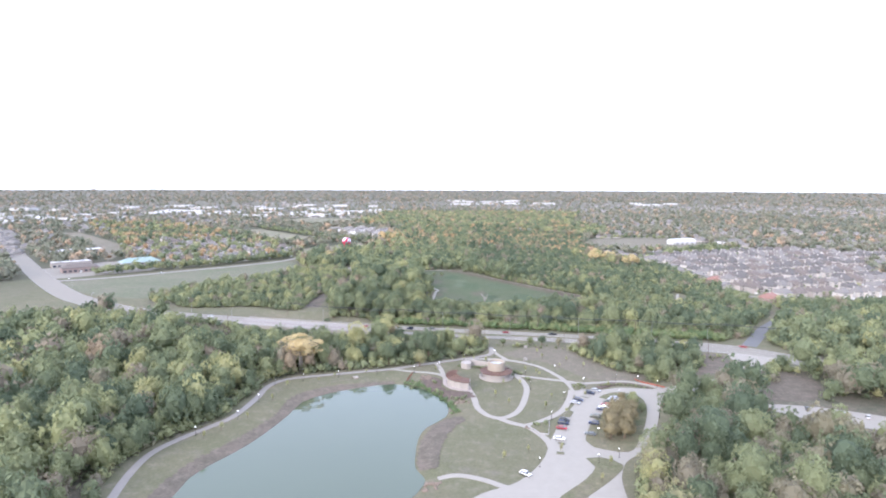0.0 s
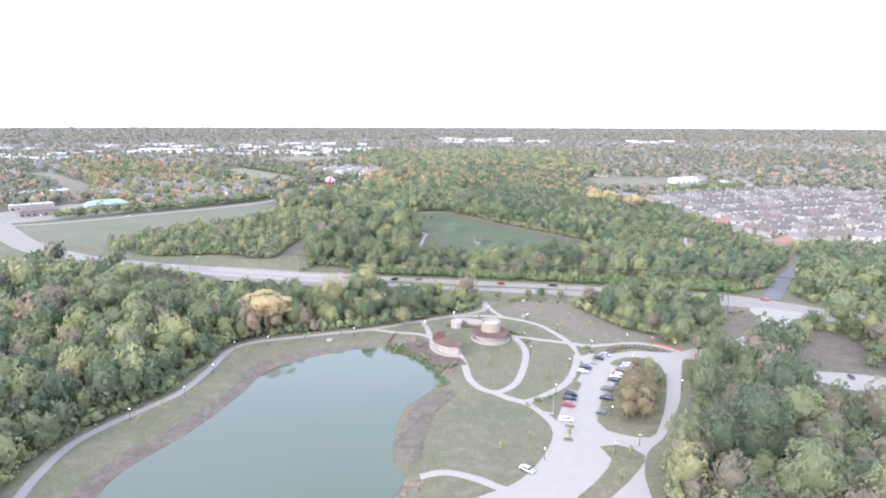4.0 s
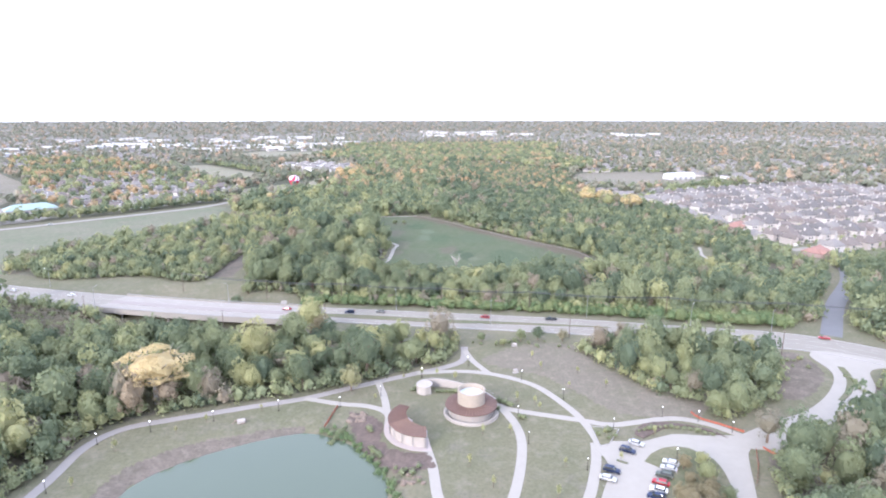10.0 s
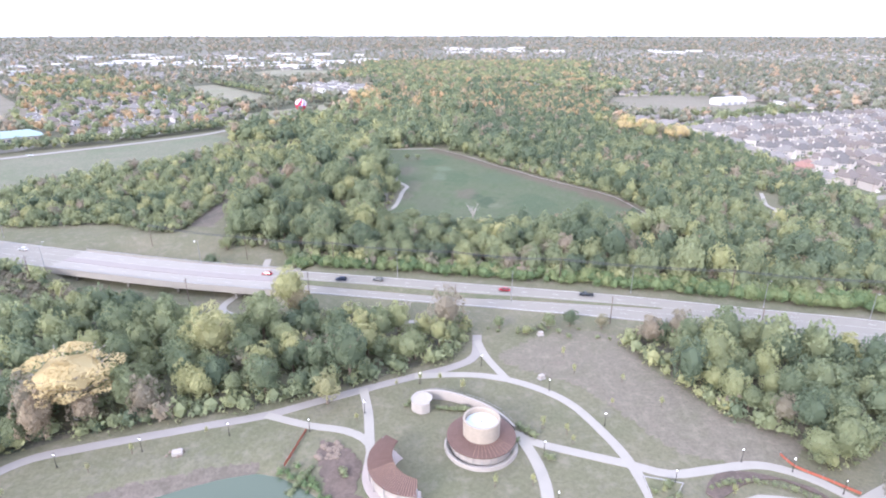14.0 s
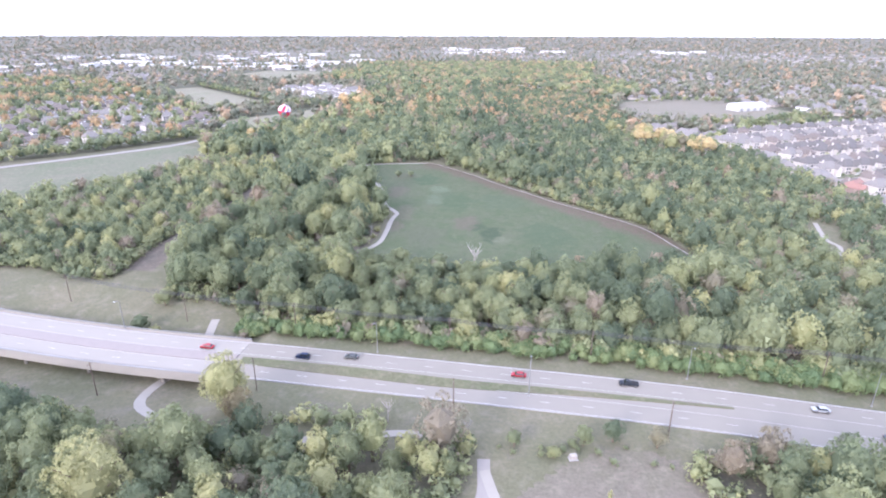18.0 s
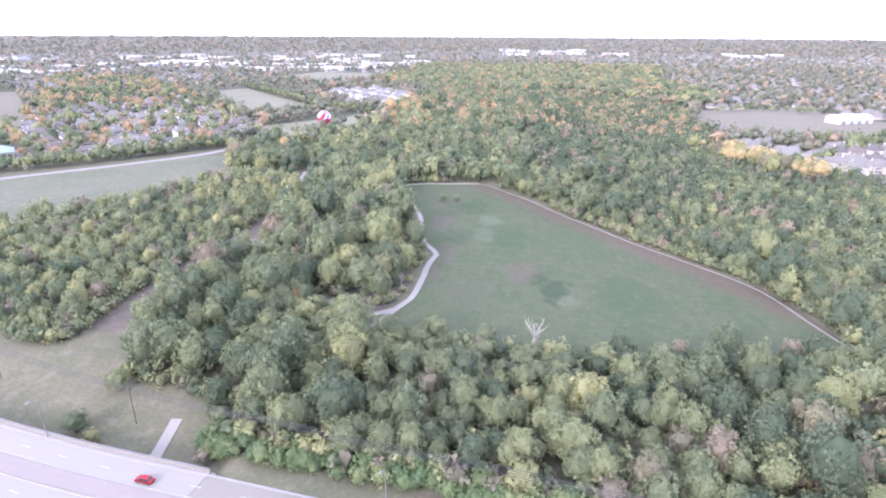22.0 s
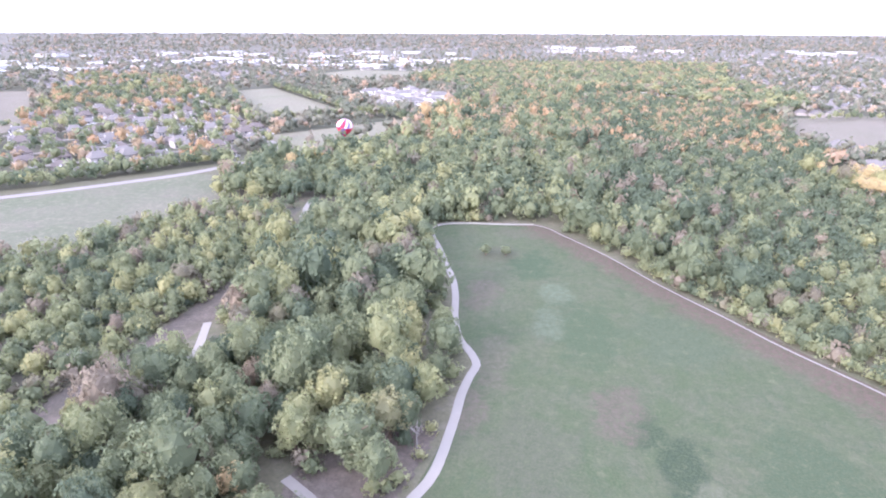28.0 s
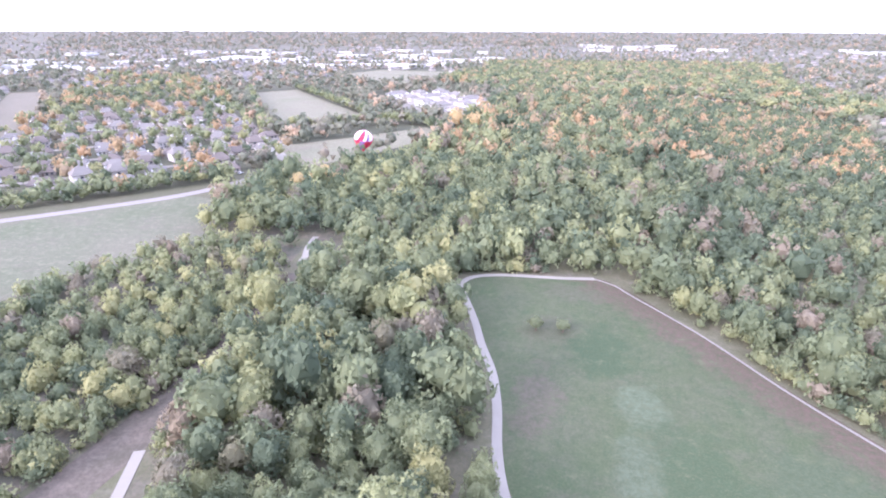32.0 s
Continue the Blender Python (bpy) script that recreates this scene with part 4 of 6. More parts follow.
street = tagged(empty("street_lamp"), "tall grey steel street lamp with a curved arm", "street lamp", "street lamps beside the road")
part("pole", rod(bmesh.new(), (0, 0, 0), (0, 0, 11.2), 0.14, 0.08, 10), STEEL, street)
bm = bmesh.new()
for k in range(6):
    a, b = radians(15 * k), radians(15 * (k + 1))
    rod(bm, (2.2 * math.sin(a) ** 1.2, 0, 11.0 + 1.2 * math.sin(a)), (2.2 * math.sin(b) ** 1.2, 0, 11.0 + 1.2 * math.sin(b)), 0.06, n=6)
part("arm", bm, STEEL, street)
head = part("lamp_head", box(bmesh.new(), 2.0, 2.9, -0.16, 0.16, 12.08, 12.26, 0.04), STEEL, street)
part("lens", box(bmesh.new(), 2.1, 2.8, -0.11, 0.11, 12.03, 12.075), GLOBE, head)
part("base_plate", box(bmesh.new(), -0.3, 0.3, -0.3, 0.3, 0, 0.25, 0.05), KERB, street)
STREET = [(-22, 440, -98), (76, 428, -98), (158, 406, -110), (-234, 484, -100), (-183, 443, 80), (26, 417, 82), (124, 416, -100), (-330, 500, 60), (-400, 575, -130), (-115, 452, -98)]
for k, (x, y, a) in enumerate(STREET):
    m = pose(x, y, 0.15, 0, 0, a)
    if k:
        copy_thing(street, m)
    else:
        street.matrix_basis = m

upole = tagged(empty("utility_pole"), "dark weathered wooden utility pole with a crossarm", "utility pole", "utility poles beside the road")
part("pole", rod(bmesh.new(), (0, 0, -0.5), (0, 0, 11.5), 0.19, 0.12, 9), WOODP, upole)
cross = part("crossarm", box(bmesh.new(), -0.08, 0.08, -1.2, 1.2, 10.6, 10.75, 0.02), WOODP, upole)
for y in (-1.1, -0.4, 0.4, 1.1):
    part("insulator", rod(bmesh.new(), (0, y, 10.75), (0, y, 10.95), 0.05, 0.03, 8), WHITEPL, cross)
SOUTHP = [(-181, 431, 0), (-106, 419, -4), (-55, 417, 0), (4, 408.5, 0), (61, 400, 0), (111, 392, 0), (148, 380, 0)]
NORTHP = [(-150, 475, 0), (-97, 462, -1), (-53, 453, 0), (2, 444, 0), (48, 437, 0), (116, 427, 0), (172, 418, 0), (240, 405, 0)]
for k, (x, y, z) in enumerate(SOUTHP + NORTHP):
    m = pose(x, y, z, 0, 0, -8)
    if k:
        copy_thing(upole, m)
    else:
        upole.matrix_basis = m
CABLE = plain("black_cable", (0.06, 0.06, 0.065), 0.6)
for dy in (-1.1, -0.4, 0.4, 1.1):
    for (xa, ya, za), (xb, yb, zb) in zip(NORTHP, NORTHP[1:]):
        cu = bpy.data.curves.new("power_line", "CURVE")
        cu.dimensions, cu.bevel_depth, cu.bevel_resolution = "3D", 0.055, 1
        sp = cu.splines.new("POLY")
        sp.points.add(12)
        for q in range(13):
            s = q / 12
            sp.points[q].co = (xa + (xb - xa) * s, ya + (yb - ya) * s + dy, 10.9 + za + (zb - za) * s - 4 * 0.9 * s * (1 - s), 1)
        cu.materials.append(CABLE)
        tagged(new("power_line", cu), "thin black overhead power line", "cable", "power lines")

# ---- bridge ----
br = tagged(empty("bridge"), "long low concrete road bridge over the creek", "bridge")
bm = bmesh.new()
spans = [p for p in smooth([(-181, 455.3), (-146, 447.2), (-109, 440), (-68, 434.2)], 6)]


def along(points, off0, off1, z0, z1):
    """A bar of box section following a line, between two side offsets."""
    bm = bmesh.new()
    rows = []
    for k, p in enumerate(points):
        d = points[min(k + 1, len(points) - 1)] - points[max(k - 1, 0)]
        n = np.array([-d[1], d[0]]) / np.hypot(*d)
        rows.append([bm.verts.new((*(p + n * o), z)) for o, z in ((off0, z0), (off1, z0), (off1, z1), (off0, z1))])
    for p, q in zip(rows, rows[1:]):
        for k in range(4):
            bm.faces.new((p[k], q[k], q[(k + 1) % 4], p[(k + 1) % 4]))
    bm.faces.new(rows[0]), bm.faces.new(rows[-1][::-1])
    return bm


BRC = concrete("bridge_deck_concrete", (0.285, 0.262, 0.228), 0.85, 0.1)
part("deck", along(spans, -11.6, 11.6, -0.45, 0.19), BRC, br, "pale concrete bridge deck")
part("median_paving", along(spans, -2.4, 2.4, 0.2, 0.36), plain("pinkish_paving", (0.25, 0.218, 0.20), 0.9, 0, 0.5, 0.12), br, "raised pinkish paved median")
for s in (-11.5, -6.0, 0.0, 6.0, 11.2):
    part("girder", along(spans, s - 0.25, s + 0.25, -1.9, -0.46), BRC, br)
for s in (-1, 1):
    par = part("parapet", along(spans, s * 11.35 - 0.14, s * 11.35 + 0.14, 0.2, 0.85), BRC, br, "concrete parapet")
    part("top_rail", along(spans, s * 11.35 - 0.05, s * 11.35 + 0.05, 1.25, 1.36), STEEL, par)
    part("middle_rail", along(spans, s * 11.35 - 0.04, s * 11.35 + 0.04, 1.02, 1.08), STEEL, par)
    for k in range(0, len(spans), 1):
        d = spans[min(k + 1, len(spans) - 1)] - spans[max(k - 1, 0)]
        n = np.array([-d[1], d[0]]) / np.hypot(*d)
        q = spans[k] + n * s * 11.35
        part("rail_post", rod(bmesh.new(), (*q, 0.84), (*q, 1.3), 0.05, n=6), STEEL, par)
for k in range(2, len(spans) - 1, 4):
    d = spans[k + 1] - spans[k - 1]
    n = np.array([-d[1], d[0]]) / np.hypot(*d)
    pier = part("pier_cap", along([spans[k] - d / np.hypot(*d) * 0.55, spans[k] + d / np.hypot(*d) * 0.55], -11, 11, -2.7, -1.91), BRC, br)
    for s in (-9, -3, 3, 9):
        q = spans[k] + n * s
        part("pier", rod(bmesh.new(), (*q, -6.5), (*q, -2.7), 0.5, n=14), BRC, pier)
for e, name in ((0, 1), (-1, -2)):
    d = spans[name] - spans[e]
    part("abutment", along([spans[e] - d * 0.15, spans[e] + d * 0.25], -12, 12, -5.5, -0.46), BRC, br)

# ---- lane markings ----
bm = bmesh.new()
box(bm, -1.5, 1.5, -0.07, 0.07, 0, 0.012)
dash = None
cl = smooth(ROAD[4:14], 1.0)
run = 0.0
for a, b in zip(cl, cl[1:]):
    run += np.hypot(*(b - a))
    if run > 12.2:
        run = 0.0
        d = (b - a) / np.hypot(*(b - a))
        n = np.array([-d[1], d[0]])
        for s in (6.2, -6.2):
            q = a + n * s
            m = pose(*q, 0.205, 0, 0, math.degrees(math.atan2(d[1], d[0])))
            if dash is None:
                dash = part("lane_mark", bm, PAINT, road)
                dash.matrix_basis = m
            else:
                o = new("lane_mark", dash.data)
                o.parent = road
                o.matrix_basis = m
for s in (9.9, 2.9, -2.9, -9.9):
    strip("edge_line", ROAD[4:14], 0.11, PAINT, "painted white edge line", "road marking", 0.10, 4, lift=0.0, side=s, thick=0.002)

# ---- cars ----
GLASS = Nodes("dark_car_glass", 0.12, 0, 0.6).color((0.03, 0.035, 0.04)).m
TYRE = plain("tyre_rubber", (0.03, 0.03, 0.03), 0.9)
RIM = plain("alloy_rim", (0.45, 0.45, 0.46), 0.35, 0.9)
LAMPGLASS = Nodes("headlight_glass", 0.15, 0, 0.6).color((0.7, 0.7, 0.72)).m
REDGLASS = Nodes("tail_light_red", 0.2, 0, 0.6).color((0.35, 0.02, 0.02)).m


def car(kind, name, colour, label):
    """A vehicle along +x with its own body, cabin, windows, lights and wheels."""
    paint = plain("car_paint_" + name, colour, 0.28, 0.35, 1.0, 0.05)
    L, H, roof, x0, x1 = {"sedan": (4.7, 0.95, 1.42, -1.75, 0.95), "suv": (4.8, 1.1, 1.75, -2.25, 0.85), "pickup": (5.6, 1.15, 1.8, -0.45, 1.25)}[kind]
    e = tagged(empty({"sedan": "car", "suv": "car", "pickup": "pickup_truck"}[kind]), label, {"sedan": "car", "suv": "car", "pickup": "truck"}[kind])
    h, w = L / 2, 0.92
    bm = bmesh.new()
    prof = [(-h, 0.35), (-h, H * 0.92), (x0 - 0.1, H), (x1 + 0.35, H), (h - 0.15, H * 0.82), (h, H * 0.6), (h, 0.32)]
    left, right = [bm.verts.new((x, w - (0.08 if z > 0.8 else 0), z)) for x, z in prof], [bm.verts.new((x, -w + (0.08 if z > 0.8 else 0), z)) for x, z in prof]
    bm.faces.new(left), bm.faces.new(right[::-1])
    for k in range(len(prof)):
        bm.faces.new((left[k], right[k], right[(k + 1) % len(prof)], left[(k + 1) % len(prof)]))
    bmesh.ops.recalc_face_normals(bm, faces=bm.faces)
    bmesh.ops.bevel(bm, geom=bm.edges[:], offset=0.06, segments=2, affect="EDGES")
    part("body", bm, paint, e)
    bm = bmesh.new()
    for x, z, d in ((x0, H - 0.02, 0.84), (x1 + 0.3, H - 0.02, 0.84), (x1 - 0.35, roof - 0.06, 0.66), (x0 + 0.4, roof - 0.06, 0.66)):
        bm.verts.new((x, d, z)), bm.verts.new((x, -d, z))
    v = list(bm.verts)
    for f in ((0, 2, 4, 6), (7, 5, 3, 1), (2, 3, 5, 4), (6, 7, 1, 0), (4, 5, 7, 6)):
        bm.faces.new([v[q] for q in f])
    bmesh.ops.recalc_face_normals(bm, faces=bm.faces)
    cabin = part("cabin", bm, GLASS, e, "dark glass cabin")
    part("roof_panel", box(bmesh.new(), x0 + 0.36, x1 - 0.3, -0.68, 0.68, roof - 0.07, roof, 0.03), paint, cabin)
    if kind == "pickup":
        part("cargo_bed", box(bmesh.new(), -h + 0.15, x0 - 0.15, -0.72, 0.72, H - 0.03, H + 0.012), TYRE, e, "dark cargo bed")
    for x in (-h + 0.85, h - 0.9):
        for y in (-0.84, 0.84):
            wheel = part("wheel", rod(bmesh.new(), (x, y - 0.11, 0.34), (x, y + 0.11, 0.34), 0.34, n=16), TYRE, e, "black tyre")
            part("rim", rod(bmesh.new(), (x, y - 0.12, 0.34), (x, y + 0.12, 0.34), 0.21, n=12), RIM, wheel)
    for y in (-0.62, 0.62):
        part("headlight", box(bmesh.new(), h - 0.12, h + 0.01, y - 0.2, y + 0.2, 0.6, 0.74, 0.02), LAMPGLASS, e)
        part("tail_light", box(bmesh.new(), -h - 0.01, -h + 0.1, y - 0.18, y + 0.18, 0.68, 0.84, 0.02), REDGLASS, e)
    part("bumper", box(bmesh.new(), h - 0.1, h + 0.05, -0.85, 0.85, 0.28, 0.5, 0.04), TYRE, e)
    return e


CARS = {"navy": car("suv", "navy", (0.02, 0.03, 0.07), "dark navy car parked in a bay"), "black": car("suv", "black", (0.015, 0.015, 0.02), "black car parked in a bay"),
        "silver": car("sedan", "silver", (0.42, 0.43, 0.45), "silver car parked in a bay"), "white": car("sedan", "white", (0.75, 0.75, 0.74), "white car parked in a bay"),
        "red": car("sedan", "red", (0.30, 0.02, 0.03), "red car on pale concrete"), "grey": car("sedan", "grey", (0.10, 0.11, 0.11), "dark grey car on pale concrete"),
        "olive": car("suv", "olive", (0.09, 0.10, 0.08), "olive grey car parked in a bay"), "truck": car("pickup", "charcoal", (0.03, 0.035, 0.045), "charcoal pickup truck on the road")}
used = set()


def park(kind, x, y, a, z=0.12, label="", group="cars in the car park"):
    m = pose(x, y, z, 0, 0, a)
    if kind in used:
        o = copy_thing(CARS[kind], m)
    else:
        o = CARS[kind]
        o.matrix_basis = m
        used.add(kind)
    return tagged(o, label, group=group)


for kind, x, y, a in (("silver", 62.5, 311, -32), ("navy", 58.5, 307, -30), ("navy", 50.8, 297, -27), ("silver", 48.6, 293.2, -27), ("black", 39.5, 271.5, -17), ("navy", 38.5, 268.2, -16), ("red", 37, 263, -15), ("white", 34.3, 252.5, -12),
                      ("silver", 69.3, 300.6, 150), ("silver", 67.6, 297.8, 150), ("olive", 65, 294.5, 152), ("red", 62.8, 291.2, 152), ("white", 61, 288, 154), ("navy", 59.3, 285, 154), ("navy", 52.2, 268.8, 160), ("grey", 48.2, 257.5, 164),
                      ("olive", 54.5, 276.5, 157), ("white", 17, 222, -40), ("silver", 171, 285, 60), ("grey", 158, 291, 70), ("white", 180, 282, 60)):
    park(kind, x, y, a)
for kind, x, y, a in (("red", -80, 440.5, 172), ("navy", -46, 435.5, 172), ("grey", -30, 436, 172), ("red", 24, 427.5, 172), ("truck", 57, 424, 172), ("silver", 108, 413, 171), ("white", -250, 475, 160), ("white", -210, 466, 163), ("grey", 120, 401, -10), ("red", 178, 398, 150),
                      ("white", -265, 862, 80), ("white", -370, 690, 40)):
    park(kind, x, y, a, 0.21, {"truck": "charcoal pickup truck driving on the road"}.get(kind, kind + " car on the concrete road"), "cars on the road")

# ---- car park islands, bays, beds ----
for p in ([(39.5, 276), (43.5, 285), (46, 282.5), (43, 275)], [(51, 322), (60, 320), (54, 311), (51, 310)], [(23, 265), (29, 270), (33, 271), (30.5, 257), (27, 258)], [(33.2, 249.6), (36.2, 248.8), (35.8, 247), (32.8, 247.8)],
          [(31.2, 241), (34.4, 240.4), (34, 238.2), (30.8, 238.8)], [(54, 303), (57, 301), (56.2, 300), (53.4, 302)], [(53, 274.6), (55.5, 273.6), (55, 272.6), (52.6, 273.6)]):
    c = np.mean(p, 0)
    sheet("planted_island", p, KERB, "kerbed planting island between parking bays", "island", 0.17, rounded=False)
    sheet("planting_bed", [tuple(c + (np.array(q) - c) * 0.93) for q in p], PARK, "grass bed inside a kerbed island", "bed", 0.19, rounded=False)
sheet("planting_bed", [(64, 317), (66, 314.5), (74, 320), (84, 322), (93, 314.5), (90, 319.5), (78, 324.2), (69, 323.4)], MULCH, "dark mulched planting bed beside the driveway", "bed", 0.12)
bay = None
for x0, y0, x1, y1, a, n in ((34.5, 250, 52, 298, -22, 18), (47, 253, 68, 298, 156, 18)):
    for k in range(n):
        s = k / (n - 1)
        m = pose(x0 + (x1 - x0) * s, y0 + (y1 - y0) * s, 0.225, 0, 0, a)
        if bay is None:
            bay = tagged(part("bay_line", box(bmesh.new(), -2.5, 2.5, -0.05, 0.05, 0, 0.01), KERB), "painted white parking bay line", "bay line", "parking bay lines")
            bay.matrix_basis = m
        else:
            o = tagged(new("bay_line", bay.data), "painted white parking bay line", "bay line", "parking bay lines")
            o.matrix_basis = m

# ---- bare soil, mulch, banks ----
LAYER[0] = 0.0
creek_bed = [p for p in creek_line if 500 < p[1] < 735]
strip("creek_clearing", [tuple(p) for p in creek_bed][::3], [20, 14, 13, 13, 12, 10], DIRT, "brown trodden soil strip along the creek", "ground", 0.045, 6)
patch("pond_bank", [(-113, 200), (-112, 224), (-104, 242), (-98, 258), (-94, 277), (-93, 296), (-82, 310), (-62, 320), (-44, 325), (-44, 319), (-60, 313), (-75, 303), (-84, 292), (-86, 276), (-90, 256), (-95, 240), (-103, 222), (-104, 200)], DIRT, "bare brown soil bank around the pond", z=0.06)
patch("bare_soil", [(-10, 277), (-18, 270), (-23, 258), (-25, 242), (-23, 226), (-15, 226), (-14, 244), (-10, 260), (-4, 272)], DIRT, "bare eroded soil bank beside the pond")
patch("bare_soil", [(134, 379), (156, 383), (156, 364), (146, 350), (133, 340), (124, 343), (135, 360)], DIRT, "bare brown soil beside the entrance drive", z=0.05)
patch("bare_soil", [(-68, 536), (-46, 535), (-40, 548), (-38, 566), (-46, 566), (-62, 562)], DIRT, "trodden brown soil under the big tree beside the path", z=0.07)
sheet("bare_soil", [(152, 322), (160, 346), (172, 352), (184, 340), (184, 322), (170, 304), (148, 303)], DIRT, "bare brown slope above the overflow car park", z=0.03)
patch("bare_soil", [(99, 304), (104, 303), (112, 296), (108, 282), (100, 268), (88, 248), (82, 246), (90, 266), (96, 284), (98, 296)], DIRT, "brown soil and leaf litter beside the driveway", z=0.05)
sheet("bare_soil", [(48, 250), (60, 245), (68, 256), (75, 272), (80, 290), (72, 290), (62, 282), (53, 266)], MULCH, "brown leaf-strewn soil under the island tree", z=0.20)
patch("mulch_bed", [(-31, 332), (-20, 328), (-17, 323), (-16.5, 314), (-10, 308), (-2, 307), (0, 299), (-10, 297), (-18, 303), (-26, 315)], MULCH, "dark brown mulch bed below the shelter")
patch("bare_soil", [(19, 379), (46, 396), (67, 387), (67, 373), (76, 357), (84, 345), (98, 337), (88, 327), (64, 329), (53, 343), (41, 359), (23, 369)], grass("dry_brown_turf", (0.168, 0.147, 0.116), (0.138, 0.132, 0.090), (0.175, 0.148, 0.118), 0.05, 0.62), "dry brown thin turf", z=0.06, step=1.5)
reeds = smooth([(-38, 322), (-29, 316), (-21, 306), (-15, 295), (-11, 287), (-10, 280)], 0.55)
reed_x = np.array([q[0] for q in reeds]) + rng.normal(size=len(reeds)) * 0.8 + 0.4
reed_y = np.array([q[1] for q in reeds]) + rng.normal(size=len(reeds)) * 0.8 + 0.4
forest("reeds", BUSH, reed_x, reed_y, rng.uniform(0.5, 1.1, len(reeds)), np.clip(0.35 + 0.15 * rng.normal(size=len(reeds)), 0, 0.7), "green reeds and rushes along the pond's edge", sink=-0.4, category="reeds", mat=FRESH)
LAYER[0] = 0.0
for n, w in enumerate(WOODS):
    sheet("woodland_floor", w, LITTER, "brown leaf litter under the trees", z=0.004, rounded=False)

# ---- single trees ----
def tree(seed, hue, label, leaves=1800, lumps=50, mat=None, bark=None, size=0.058, core=2, deep=1.32, lift=1.52):
    """A tree of unit crown radius: tapered trunk, limbs, and a crown of leaf clumps."""
    e = tagged(empty("tree"), label, "tree", "trees nearest the flight line")
    bm = bmesh.new()
    r = np.random.default_rng(seed + 500)
    rod(bm, (0, 0, -0.1), (0, 0, 1.6), 0.085, 0.05, 9)
    for q in range(7):
        a = 2 * math.pi * (q + r.random()) / 7
        z = r.uniform(0.8, 1.5)
        rod(bm, (0, 0, z), (0.66 * math.cos(a), 0.66 * math.sin(a), z + r.uniform(0.45, 0.95)), 0.035, 0.010, 6)
    for q in range(16 if bark else 0):
        a, z = q * 2.4, r.uniform(1.2, 1.7)
        p = Vector((0.42 * math.cos(a), 0.42 * math.sin(a), z + 0.5))
        rod(bm, (0, 0, z), p, 0.018, 0.012, 5)
        for w in (-0.5, 0.5):
            rod(bm, p, p + Vector((0.32 * math.cos(a + w), 0.32 * math.sin(a + w), r.uniform(0.2, 0.45))), 0.010, 0.004, 5)
    part("trunk", bm, bark or BARK, e, "grey-brown trunk with limbs" if bark is None else "pale forked trunk and limbs")
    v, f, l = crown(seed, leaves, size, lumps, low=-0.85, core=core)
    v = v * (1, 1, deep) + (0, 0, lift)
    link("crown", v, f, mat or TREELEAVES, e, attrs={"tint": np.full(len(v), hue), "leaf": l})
    return e


KINDS = [tree(101, 0.10, "dark green leafy tree in the woodland"), tree(102, 0.30, "green leafy tree in the woodland"), tree(103, 0.45, "mid green leafy tree in the woodland"), tree(104, 0.62, "olive green tree in the woodland"),
         tree(105, 0.77, "thinning grey-brown autumn tree in the woodland", 1000, size=0.052, core=1), tree(106, 0.70, "yellow-green tree in the woodland")]
first = set()


def plant(k, x, y, r, label="", group="", tall=1.0):
    z = float(height([x], [y])[0])
    m = pose(x, y, z, 0, 0, (x * 37 + y * 91) % 360) @ Matrix.Diagonal((r, r, r * tall, 1))
    if k in first:
        o = copy_sized(KINDS[k], m)
    else:
        o = KINDS[k]
        o.matrix_basis = m
        first.add(k)
    return tagged(o, label, group=group)


